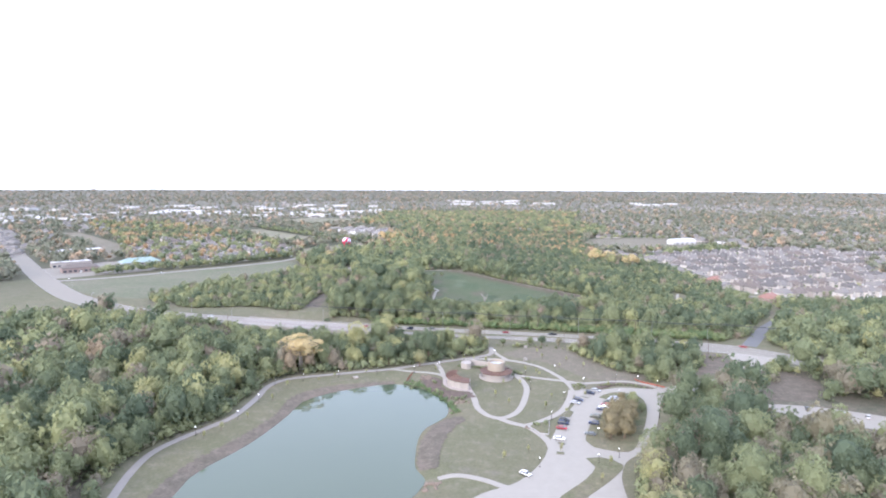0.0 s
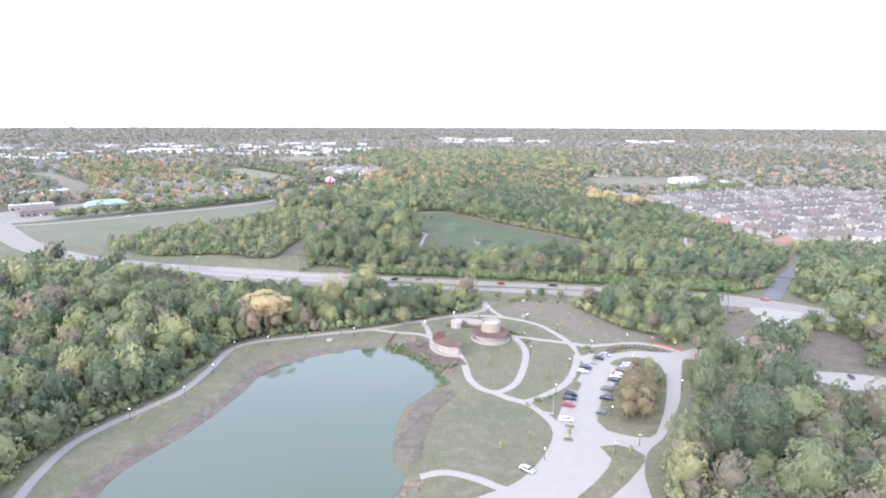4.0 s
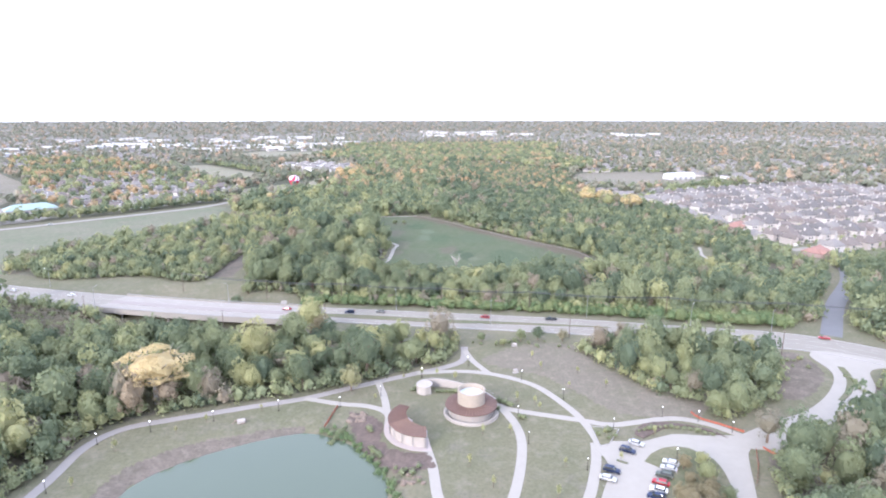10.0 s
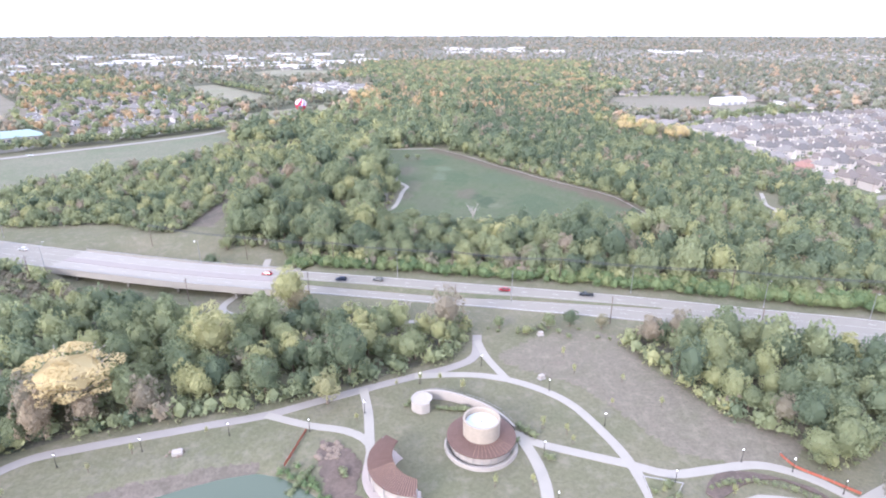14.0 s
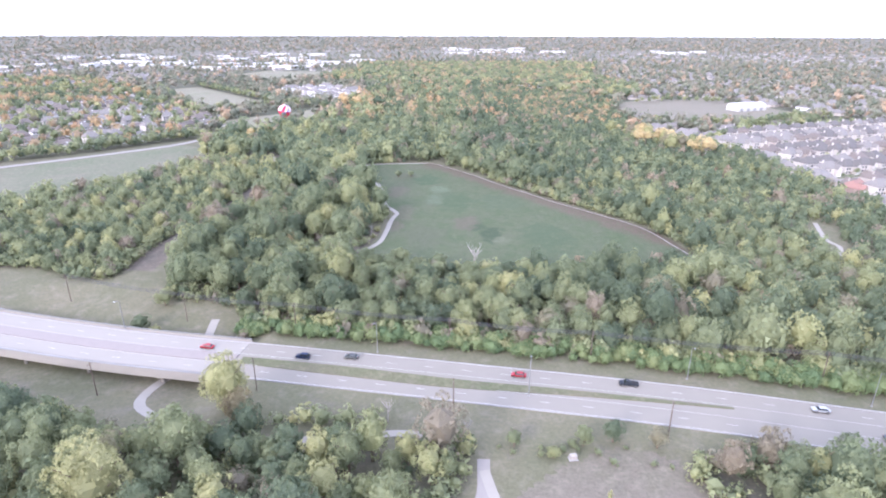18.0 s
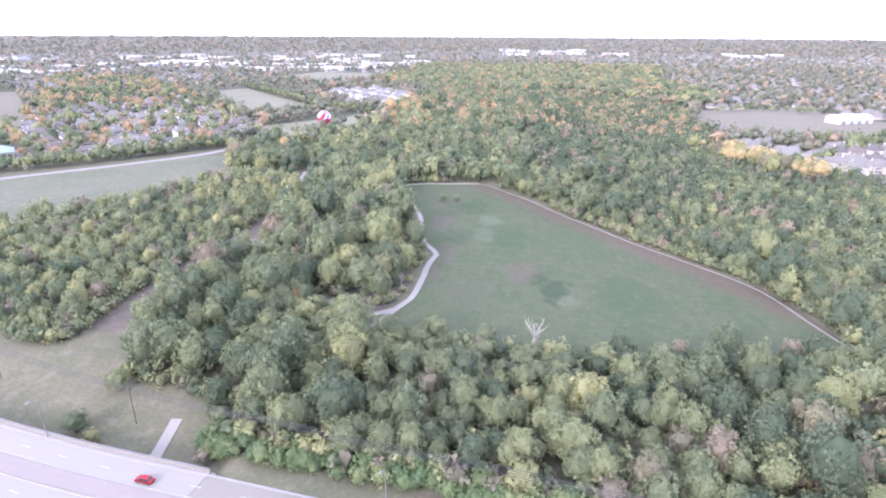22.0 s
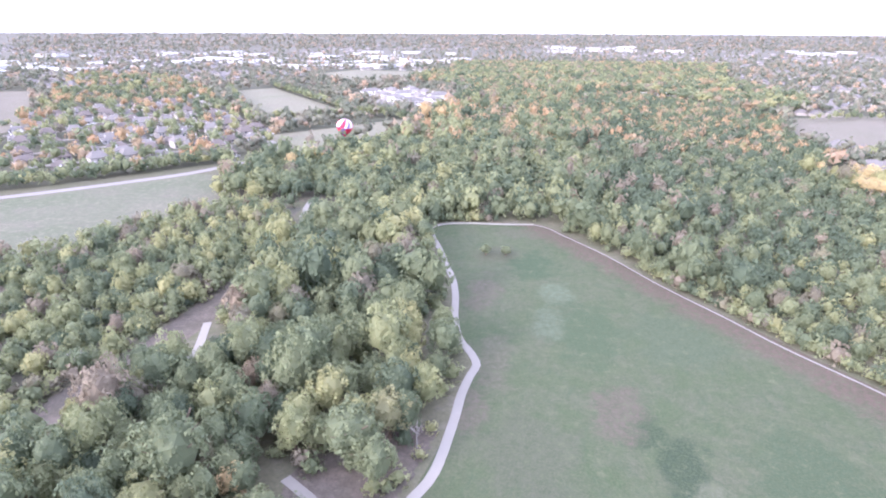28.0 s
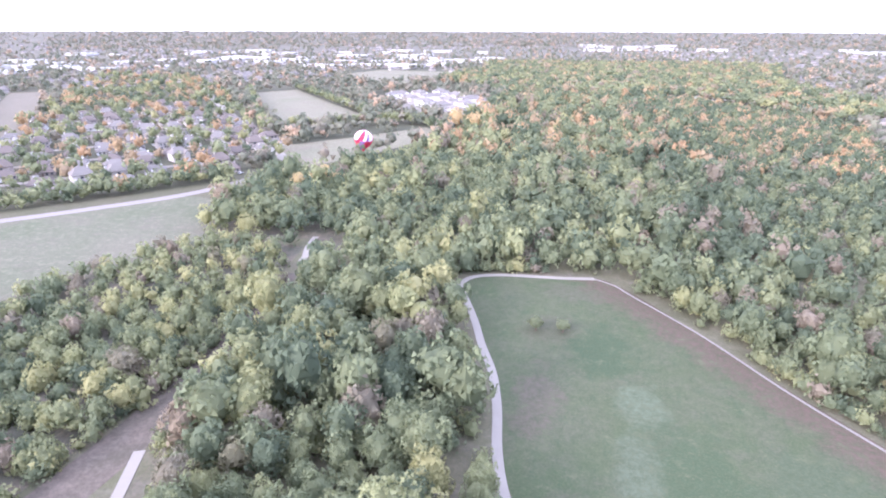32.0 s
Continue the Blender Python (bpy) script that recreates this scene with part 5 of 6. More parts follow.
for x, y, r, t, h in SINGLES:
    plant(0 if t < 0.18 else 1 if t < 0.36 else 2 if t < 0.55 else 3 if t < 0.68 else 5 if t < 0.74 else 4, x, y, r, tall=h / (2.9 * r))
KINDS += [tree(111, 0.35, "large golden yellow tree", 3900, 50, GOLDLEAVES, DEADWOOD, 0.036, 1, 0.85, 1.95), tree(112, 0.85, "orange-gold tree", mat=GOLDLEAVES), tree(113, 0.64, "tall pale yellow-green tree", 3000, 50, size=0.044), tree(114, 0.5, "olive-brown bushy tree", 1400, 34, BRONZE, size=0.062)]
for k, x, y, r, tall, label in ((6, -100, 339, 15.0, 0.64, "large golden-crowned tree at the wood's edge"), (8, -73, 368, 9.0, 1.15, "tall pale yellow-green tree at the wood's edge"), (9, -54, 401, 5.2, 1.1, "olive-brown tree beside the bridge"), (8, -60, 407.5, 8.2, 1.05, "broad yellowing tree beside the bridge"), (5, -32, 348, 4.2, 1.2, "bright yellow-green tree beside the trail"),
                              (4, -146, 215, 9.5, 0.9, "large thin grey-green tree"), (5, 50, 457, 4.2, 1.15, "bright yellow tree among green ones"), (8, -44, 487, 8.0, 1.15, "pale yellow tree beside the meadow"), (8, 90, 484, 8.0, 1.05, "tall pale yellow-green tree in the wood"), (3, 25, 480, 6.6, 1.05, "broad olive tree in the wood"), (4, 46, 465, 4.5, 1.1, "thin grey tree among green ones"), (2, -113, 477, 4.4, 0.8, "round green tree beside the clearing"), (0, -114, 460, 4.2, 0.8, "dark green tree beside the bridge"), (3, -107, 457, 2.4, 0.9, "small olive tree beside the bridge"), (4, -72, 452, 2.6, 0.9, "small brown shrubby tree beside the path"), (1, -55, 548, 9.5, 0.9, "broad green tree beside the meadow path"), (7, -77, 533, 4.2, 1.1, "orange-brown tree among green ones"), (4, -85, 536, 5.6, 1.0, "thin brownish tree among green ones"), (5, -154, 629, 6.0, 0.9, "bright yellow-green tree beside the creek"), (5, -186, 744, 6, 1.1, "bright yellow-green tree in the wood"),
                              (4, 104, 312, 5.0, 1.15, "pale sparse tree at the driveway"), (9, 56, 254, 4.6, 0.85, "olive-brown bushy tree in the car park island"), (9, 62, 255, 5.0, 0.85, "olive-brown bushy tree in the car park island"), (9, 58.5, 262, 5.6, 0.9, "olive-brown bushy tree in the car park island"), (9, 65, 263, 5.6, 0.9, "olive-brown bushy tree in the car park island"), (9, 62, 270, 5.8, 0.9, "olive-brown bushy tree in the car park island"), (9, 68, 272, 5.2, 0.85, "olive-brown bushy tree in the car park island"), (9, 65.5, 279, 5.0, 0.85, "olive-brown bushy tree in the car park island"), (9, 71, 281, 4.2, 0.85, "olive-brown bushy tree in the car park island"), (2, 76, 292, 3.2, 1.0, "small green tree in the car park island"), (9, 72, 298, 2.4, 1.0, "olive-brown bushy tree in the car park island"), (9, 74, 286, 2.8, 1.0, "olive-brown bushy tree in the car park island"), (3, 78, 300, 2.3, 1.0, "small olive tree in the car park island"), (9, 70.5, 290, 2.3, 1.0, "olive-brown bushy tree in the car park island"), (1, 77.5, 283, 2.6, 1.0, "small green tree in the car park island"),
                              (2, 110, 246, 9.5, 0.95, "large bright green tree beside the driveway"), (1, 20, 395, 2.6, 1.0, "small green tree beside the road"), (3, 29.5, 391, 2.0, 0.9, "small olive tree beside the road"), (2, 38, 396, 2.9, 1.1, "small green tree beside the road"), (0, 46, 398, 3.4, 1.0, "dark green round tree beside the road"), (5, 57, 396, 2.8, 1.1, "small yellow-green tree beside the road"), (1, 104, 299, 2.6, 1.0, "small dark green tree beside the driveway"), (2, 101, 289, 3.0, 1.0, "small green tree beside the driveway"), (0, 98, 279, 2.8, 1.0, "small dark green tree beside the driveway"), (3, 94, 269, 3.4, 1.0, "olive green tree beside the driveway"), (1, 89, 258, 3.6, 1.0, "green tree beside the driveway"), (2, 84, 249, 3.0, 1.0, "small green tree beside the driveway"), (4, 107, 289, 3.2, 1.0, "thin brownish tree beside the driveway"), (0, 103, 280, 3.2, 1.0, "dark green tree beside the driveway"), (2, 122, 315, 3.0, 1.1, "small round green tree at the driveway"), (8, 132, 378, 4.6, 1.1, "pale green tree beside the road"), (2, 96, 329, 4.8, 1.0, "broad green tree beside the orange fence"), (2, 108, 340, 4.4, 1.1, "fresh green tree in the copse"), (1, 88, 349, 4.0, 1.1, "fresh green tree at the copse edge"), (1, -42, 689, 3.4, 0.75, "small round tree in the meadow"), (1, -33, 690, 3.2, 0.75, "small round tree in the meadow"),
                              (1, 110, 566, 4.5, 1.0, "round green tree at the meadow's edge")):
    plant(k, x, y, r, label, "landmark trees", tall * 0.76)
r = np.random.default_rng(21)
for k in range(44):
    q = r.random()
    plant((6, 6, 6, 5, 8)[k % 5], 168 + 44 * q + r.uniform(-15, 15), 868 - 92 * q + r.uniform(-22, 22), r.uniform(4, 7), "golden tree in a row", "golden trees", r.uniform(0.85, 1.1))
for k in range(6):
    plant(7, -150 + r.uniform(-15, 15), 1075 + r.uniform(-20, 20), r.uniform(6, 9), "tall orange tree", "golden trees", 0.95)
for k in range(5):
    plant(6, -180 + r.uniform(-25, 25), 835 + r.uniform(-12, 12), r.uniform(4.5, 6), "broad golden tree", "golden trees", 0.9)

# saplings and shrubs of the park
sap = tagged(empty("sapling"), "young staked tree with sparse yellow-green leaves", "sapling", "young trees on the lawns")
bm = bmesh.new()
rod(bm, (0, 0, 0), (0, 0, 2.4), 0.05, 0.03, 6)
part("trunk", bm, BARK, sap)
for s in (-0.5, 0.5):
    part("stake", rod(bmesh.new(), (s, 0, 0), (s, 0, 1.3), 0.035, n=6), WOODP, sap)
v, f, l = crown(130, 150, 0.16, 10, core=1)
link("crown", v * (0.9, 0.9, 1.4) + (0, 0, 2.7), f, TREELEAVES, sap, attrs={"tint": np.full(len(v), 0.66), "leaf": l})
SAPS = [(-13, 357), (-6, 359.5), (0, 360), (-22, 340), (29, 339), (35, 337), (36, 333), (7, 355), (15, 317), (-77, 325), (-61, 333), (10, 300), (24, 318), (38, 300), (33, 285), (16, 290), (20, 240), (10, 232), (42, 366), (56, 362), (50, 350), (40, 376), (64, 350), (-84, 318), (-98, 308), (-100, 290),
        (-104, 268), (-110, 254), (-114, 246), (42, 280), (34, 244), (33, 240), (55, 302), (54, 316), (50, 230), (44, 218), (150, 372), (140, 366), (70, 316)]
for k, (x, y) in enumerate(SAPS):
    s = 0.7 + 0.5 * ((k * 37) % 10) / 10
    m = pose(x, y, float(height([x], [y])[0]), 0, 0, k * 53) @ Matrix.Scale(s, 4)
    if k:
        copy_sized(sap, m)
    else:
        sap.matrix_basis = m
shr = tagged(empty("shrub"), "rounded low grey-green shrub", "shrub", "shrubs in the beds")
bm = bmesh.new()
for k in range(5):
    rod(bm, (0, 0, 0), (0.4 * math.cos(k * 1.26), 0.4 * math.sin(k * 1.26), 0.6), 0.03, 0.015, 5)
part("stems", bm, BARK, shr)
v, f, l = crown(131, 160, 0.15, 10, core=2)
link("crown", v * (1, 1, 0.8) + (0, 0, 0.65), f, TREELEAVES, shr, attrs={"tint": np.full(len(v), 0.35), "leaf": l})
r = np.random.default_rng(9)
SHR = [(-9, 347.5), (-8, 349.5)] + [(0 + 1.3 * k, 346.6 - 0.12 * k) for k in range(7)] + [(22.5 + 0.9 * k, 339.5 - 1.0 * k) for k in range(5)] + [(21.5, 333.5), (28.5, 328), (29.5, 327)] + [(-17 - 0.8 * k, 306 - 1.5 * (k % 5) + 2.6 * k) for k in range(8)]
SHR += [(66 + 1.9 * k, 318.5 + 3.6 * math.sin(k / 12 * 3.1) - 0.2 * k) for k in range(13)] + [(54 + r.uniform(-2, 4), 317 + r.uniform(-3, 3)) for k in range(6)] + [(28 + r.uniform(-2.5, 3), 264 + r.uniform(-5, 5)) for k in range(6)]
SHR += [(160 + 1.5 * math.sin(k), 347 - 12 + 2.6 * k) for k in range(10)] + [(-8 + r.uniform(-5, 4), 296 + r.uniform(-4, 4)) for k in range(8)] + [(-30 - 0.5 * k, 322 - k) for k in range(8)]
SHR += [(150 + r.uniform(-8, 4), 372 + r.uniform(-6, 6)) for k in range(5)] + [(52 + r.uniform(-8, 30), 392 + r.uniform(-4, 4)) for k in range(14)] + [(r.uniform(8, 45), r.uniform(391, 397)) for k in range(14)]
for k, (x, y) in enumerate(SHR):
    s = r.uniform(0.7, 1.5)
    m = pose(x, y, float(height([x], [y])[0]), 0, 0, k * 67) @ Matrix.Scale(s, 4)
    if k:
        copy_sized(shr, m)
    else:
        shr.matrix_basis = m

# the dead tree beside the meadow
dead = tagged(empty("dead_tree", pose(11, 509, 0) @ Matrix.Scale(1.2, 4)), "bare bleached dead tree beside the meadow", "tree")
r = np.random.default_rng(33)
trunk = part("trunk", rod(bmesh.new(), (0, 0, -0.2), (0.3, 0.2, 7), 0.38, 0.22, 9), DEADWOOD, dead)
for q in range(7):
    a = q * 0.9 + r.random()
    s = Vector((0.3, 0.2, r.uniform(5.0, 7.0)))
    e = s + Vector((2.6 * math.cos(a), 2.6 * math.sin(a), r.uniform(2.5, 5.5)))
    bm = bmesh.new()
    rod(bm, s, e, 0.17, 0.08, 7)
    for w in range(4):
        b = s.lerp(e, 0.45 + 0.17 * w)
        rod(bm, b, b + Vector((r.uniform(-1.6, 1.6), r.uniform(-1.6, 1.6), r.uniform(0.8, 2.4))), 0.06, 0.02, 5)
    part("bough", bm, DEADWOOD, dead)

for x, y, s, a in ((-42, 557, 0.62, 70), (92, 245, 1.0, 40), (124, 273, 1.05, 110), (-147, 568, 0.7, 200), (-242, 645, 0.8, 300), (-14, 404, 0.6, 20), (8, 398, 0.5, 150)):
    tagged(copy_sized(dead, pose(x, y, 0, 0, 0, a) @ Matrix.Scale(s, 4)), "bare grey leafless tree among green ones")

# boulders and the pond's stone outlet
ROCK = plain("pale_boulder", (0.175, 0.138, 0.108), 0.9, 0, 1.5, 0.3, 8)
r = np.random.default_rng(14)
rocks = []
for q in range(3):
    bm = bmesh.new()
    bmesh.ops.create_icosphere(bm, subdivisions=2, radius=1)
    for v in bm.verts:
        v.co *= 1 + 0.35 * noise.noise(v.co * 1.3 + Vector((q * 7, 0, 0)))
        v.co.z *= 0.6
    rocks.append(part("boulder", bm, ROCK))
    tagged(rocks[-1], "pale angular limestone boulder", "boulder", "boulders by the pond")
SPOTS = [(-27 + r.uniform(-2.5, 3), 328 + r.uniform(-3, 3), r.uniform(0.5, 1.0)) for k in range(26)] + [(-6 + r.uniform(-5, 3), 295 + r.uniform(-3, 3), r.uniform(0.4, 0.9)) for k in range(16)] + [(-66 + r.uniform(-2, 2), 326 + r.uniform(-1.5, 1.5), r.uniform(0.4, 0.9)) for k in range(9)]
SPOTS += [(23 + r.uniform(-1.5, 2), 264 + r.uniform(-2, 2), r.uniform(0.4, 0.8)) for k in range(6)] + [(-17 + r.uniform(-3, 3), 214 + r.uniform(-3, 3), r.uniform(0.5, 1.1)) for k in range(14)]
for k, (x, y, s) in enumerate(SPOTS):
    m = pose(x, y, float(height([x], [y])[0]) + 0.1 * s, r.uniform(-15, 15), r.uniform(-15, 15), r.uniform(0, 360)) @ Matrix.Scale(s, 4)
    if k < 3:
        rocks[k].matrix_basis = m
    else:
        copy_sized(rocks[k % 3], m)
slab = tagged(part("stone_slab", box(bmesh.new(), -1.3, 1.3, -1.0, 1.0, -0.3, 0.9, 0.15), WHITEPL), "white stone block on the pond bank", "stone")
slab.matrix_basis = pose(-65.5, 325.5, float(height([-65.5], [325.5])[0]), 0, 0, 20)
for x, y, z, a in ((34.5, 391, 0.2, 10), (31.5, 363.5, 0.2, 30)):
    cab = tagged(empty("utility_cabinet", pose(x, y, 0.0, 0, 0, a)), "pale metal utility cabinet on a slab", "cabinet")
    part("cabinet_body", box(bmesh.new(), -0.9, 0.9, -0.6, 0.6, 0.15, 1.3, 0.04), WHITEPL, cab)
    part("slab", box(bmesh.new(), -1.2, 1.2, -0.9, 0.9, 0, 0.15), KERB, cab)

# orange site fences
ORANGE = plain("orange_plastic_mesh", (0.30, 0.095, 0.06), 0.7, 0, 2, 0.2)
for pts in ([(88, 331), (89.5, 326.5), (94, 323), (100, 318)], [(101, 309), (103.5, 303), (104, 294)], [(98.5, 308), (94, 298.5), (89, 290)], [(-37, 322), (-36, 329), (-35, 336)]):
    fe = tagged(empty("site_fence"), "orange plastic mesh site fence on steel pegs", "fence", "orange site fences")
    line = smooth(pts, 2.0)
    part("mesh_panel", along(line, -0.02, 0.02, -0.3, 0.75), ORANGE, fe)
    for p in line:
        part("peg", rod(bmesh.new(), (*p, -0.5), (*p, 1.2), 0.03, n=6), STEEL, fe)

# ---- hot-air balloon ----
bal = tagged(empty("hot_air_balloon", pose(-194, 914, 9.5, 5, 8, 20)), "red and white striped hot-air balloon low over the field", "balloon")
FAB = {n: plain("balloon_fabric_" + n, c, 0.6, 0, 0.6, 0.08) for n, c in (("red", (0.50, 0.03, 0.07)), ("white", (0.62, 0.60, 0.62)), ("violet", (0.20, 0.12, 0.32)))}
PROF = [(0.9, 0), (2.6, 2.2), (4.6, 4.6), (6.2, 7.2), (6.9, 9.6), (6.6, 11.8), (5.3, 13.8), (3.2, 15.2), (1.2, 15.8), (0.02, 15.9)]
for g in range(20):
    low = bmesh.new()
    cuts = [(PROF[:5], low, "red" if g % 10 not in (2, 3) else "violet"), (PROF[4:], bmesh.new(), ("white", "red", "red", "white", "violet", "white", "white", "red", "white", "white")[g % 10])]
    for prof, bm, cname in cuts:
        rings = []
        for rr, z in prof:
            rings.append([bm.verts.new(((rr + (0.16 if q == 1 else 0) * min(1, rr / 3)) * math.cos(math.pi * (g + q / 2) / 10 + 0.06 * z), (rr + (0.16 if q == 1 else 0) * min(1, rr / 3)) * math.sin(math.pi * (g + q / 2) / 10 + 0.06 * z), z)) for q in range(3)])
        for a, b in zip(rings, rings[1:]):
            for q in range(2):
                bm.faces.new((a[q], a[q + 1], b[q + 1], b[q]))
        part("gore", bm, FAB[cname], bal, cname + " fabric gore")
WICK = plain("wicker", (0.20, 0.13, 0.07), 0.9, 0, 12, 0.4)
part("basket", box(bmesh.new(), -0.8, 0.8, -0.7, 0.7, -4.2, -3.0, 0.08), WICK, bal, "brown wicker basket")
for sx in (-0.75, 0.75):
    for sy in (-0.65, 0.65):
        part("rope", rod(bmesh.new(), (sx, sy, -3.0), (sx * 1.1, sy * 1.1, 0.1), 0.03, n=5), CABLE, bal)
part("burner", box(bmesh.new(), -0.3, 0.3, -0.3, 0.3, -1.3, -0.9, 0.05), STEEL, bal)

# ---- houses ----
SHING = [plain("shingle_" + n, c, 0.9, 0, 0.5, 0.2, 4) for n, c in (("dark_grey", (0.120, 0.112, 0.106)), ("brown", (0.145, 0.125, 0.112)), ("grey", (0.185, 0.172, 0.160)), ("terracotta", (0.25, 0.145, 0.12)))]
BRICKS = [plain("house_" + n, c, 0.9, 0, 0.8, 0.15, 6) for n, c in (("tan_brick", (0.36, 0.325, 0.295)), ("red_brick", (0.29, 0.225, 0.20)), ("pale_brick", (0.46, 0.43, 0.40)), ("white_siding", (0.62, 0.61, 0.60)))]
PANE = Nodes("window_glass", 0.08, 0, 0.6).color((0.05, 0.06, 0.075)).m
TRIM = plain("white_trim", (0.62, 0.61, 0.59), 0.6)


def hip(bm, w, d, z, h, over=0.5, ridge=0.45):
    x, y = w / 2 + over, d / 2 + over
    b = [bm.verts.new(p) for p in ((-x, -y, z), (x, -y, z), (x, y, z), (-x, y, z))]
    l = [bm.verts.new(p) for p in ((-x, -y, z - 0.2), (x, -y, z - 0.2), (x, y, z - 0.2), (-x, y, z - 0.2))]
    t = [bm.verts.new((-w * ridge / 2, 0, z + h)), bm.verts.new((w * ridge / 2, 0, z + h))]
    for f in ((b[0], b[1], t[1], t[0]), (b[2], b[3], t[0], t[1]), (b[1], b[2], t[1]), (b[3], b[0], t[0]), l[::-1]):
        bm.faces.new(f)
    for k in range(4):
        bm.faces.new((b[k], l[k], l[(k + 1) % 4], b[(k + 1) % 4]))
    return bm


def gable(bm, x0, x1, y0, y1, z, h):
    """A front gable whose ridge runs along y."""
    m = (x0 + x1) / 2
    v = [bm.verts.new(p) for p in ((x0, y0, z), (x1, y0, z), (m, y0, z + h), (x0, y1, z), (x1, y1, z), (m, y1, z + h))]
    for f in ((0, 1, 2), (5, 4, 3), (0, 2, 5, 3), (2, 1, 4, 5), (0, 3, 4, 1)):
        bm.faces.new([v[q] for q in f])
    return bm


def house(w, d, h, rh, roof, wall, label, flip=1, wing=True):
    e = tagged(empty("house"), label, "house", "houses of the estate")
    bm = bmesh.new()
    box(bm, -w / 2, w / 2, -d / 2, d / 2, 0, h)
    if wing:
        box(bm, flip * w * 0.12 if flip > 0 else -w * 0.42, w * 0.42 if flip > 0 else -w * 0.12, -d / 2 - 2.6, -d / 2 + 0.05, 0, h - 0.4)
    if wing:
        x0, x1 = sorted((flip * w * 0.12, flip * w * 0.42))
        gable(bm, x0, x1, -d / 2 - 3.08, -d / 2, h - 0.4, rh * 0.62)
    wl = part("wall", bm, wall, e)
    rf = part("roof", hip(bmesh.new(), w, d, h, rh), roof, e, "hipped shingle roof")
    if wing:
        x0, x1 = sorted((flip * w * 0.09, flip * w * 0.45))
        part("gable_roof", gable(bmesh.new(), x0, x1, -d / 2 - 3.0, 0, h - 0.4, rh * 0.75), roof, rf)
    part("chimney", box(bmesh.new(), -flip * w * 0.3 - 0.5, -flip * w * 0.3 + 0.5, 0.6, 1.6, h, h + rh + 0.5), wall, rf)
    gx = flip * w * 0.27
    part("garage_door", box(bmesh.new(), gx - 1.9, gx + 1.9, -d / 2 - (2.68 if wing else 0.08), -d / 2 - (2.6 if wing else 0), 0.1, 2.3), TRIM, wl)
    part("door", box(bmesh.new(), -0.5, 0.5, -d / 2 - 0.08, -d / 2, 0.1, 2.2), BARK, wl)
    for z in [1.0] + ([3.6] if h > 4 else []):
        for x in (-flip * w * 0.36, -flip * w * 0.16):
            part("window", box(bmesh.new(), x - 0.7, x + 0.7, -d / 2 - 0.09, -d / 2, z, z + 1.4), PANE, wl)
        for x in (w * 0.1,):
            part("window", box(bmesh.new(), x - 0.9, x + 0.9, d / 2, d / 2 + 0.09, z, z + 1.4), PANE, wl)
    return e


HOUSES = [house(12, 11, 6.2, 4.6, SHING[0], BRICKS[2], "two storey pale brick house with a dark grey hipped roof"), house(12, 12, 5.6, 4.6, SHING[1], BRICKS[0], "tan brick house with a brown hipped roof", -1),
          house(13, 11, 6.0, 4.6, SHING[2], BRICKS[2], "two storey pale brick house with a grey hipped roof"), house(15, 12, 3.0, 3.6, SHING[1], BRICKS[0], "tan brick bungalow with a brown hipped roof", -1),
          house(14, 11, 3.0, 3.2, SHING[2], BRICKS[3], "white sided bungalow with a grey roof"), house(17, 13, 3.2, 4.2, SHING[3], BRICKS[1], "red brick house with a terracotta hipped roof", -1)]
began = set()


def settle(k, x, y, a, label="", group=""):
    m = pose(x, y, float(height([x], [y])[0]), 0, 0, a)
    if k in began:
        o = copy_thing(HOUSES[k], m)
    else:
        o = HOUSES[k]
        o.matrix_basis = m
        began.add(k)
    return tagged(o, label, group=group)


r = np.random.default_rng(5)
HX, HY = [], []


def estate(poly, turn, plot, depth, kinds, limit, group, skip=0.0, name="street"):
    """Rows of houses back to back with a street between every second pair."""
    c, s = math.cos(radians(turn)), math.sin(radians(turn))
    cx, cy = np.mean(poly, 0)
    n = 0
    for row in range(-30, 31):
        v = row * depth + (4 if row % 2 else -4)
        for col in range(-50, 51):
            u = col * plot + r.uniform(-1, 1)
            x, y = cx + u * c - v * s, cy + u * s + v * c
            if n < limit and inside(poly, [x], [y])[0] and r.random() >= skip:
                settle(kinds[r.integers(0, len(kinds))], x, y, turn + (0 if row % 2 else 180) + r.uniform(-13, 13), group=group)
                HX.append(x), HY.append(y)
                n += 1
        if row % 2:
            v2 = (row - 0.5) * depth
            us = [u for u in range(-800, 801, 10) if inside(poly, [cx + u * c - v2 * s], [cy + u * s + v2 * c])[0]]
            if len(us) > 3:
                a, b = us[0], us[-1]
                strip(name, [(cx + u * c - v2 * s, cy + u * s + v2 * c) for u in np.linspace(a, b, 4)], 7.5, ROADC, "pale concrete residential street", "road", 0.03, 20)


sheet("estate_lawns", HOOD_E, LAWN, "green lawns between the estate houses", z=0.01, rounded=False)
estate(HOOD_E, 22, 18.5, 25.5, (0, 1, 2, 3, 0, 1, 0, 2), 190, "houses of the eastern estate")
for x, y, k in ((273, 665, 5), (280, 563, 5)):
    settle(k, x, y, 30, group="houses of the eastern estate")
estate([(-262, 935), (-275, 860), (-300, 812), (-352, 778), (-420, 790), (-520, 880), (-620, 1030), (-560, 1180), (-400, 1090)], 48, 22, 29, (3, 4, 1, 2, 3, 4), 150, "houses of the western estate", 0.08)
ROWH = [house(34, 13, 8.5, 4.0, SHING[2], BRICKS[3], "long white three storey apartment block with a grey roof"), house(26, 13, 8.5, 4.0, SHING[2], BRICKS[2], "long pale apartment block with a grey roof", -1)]
n = len(HOUSES)
HOUSES += ROWH
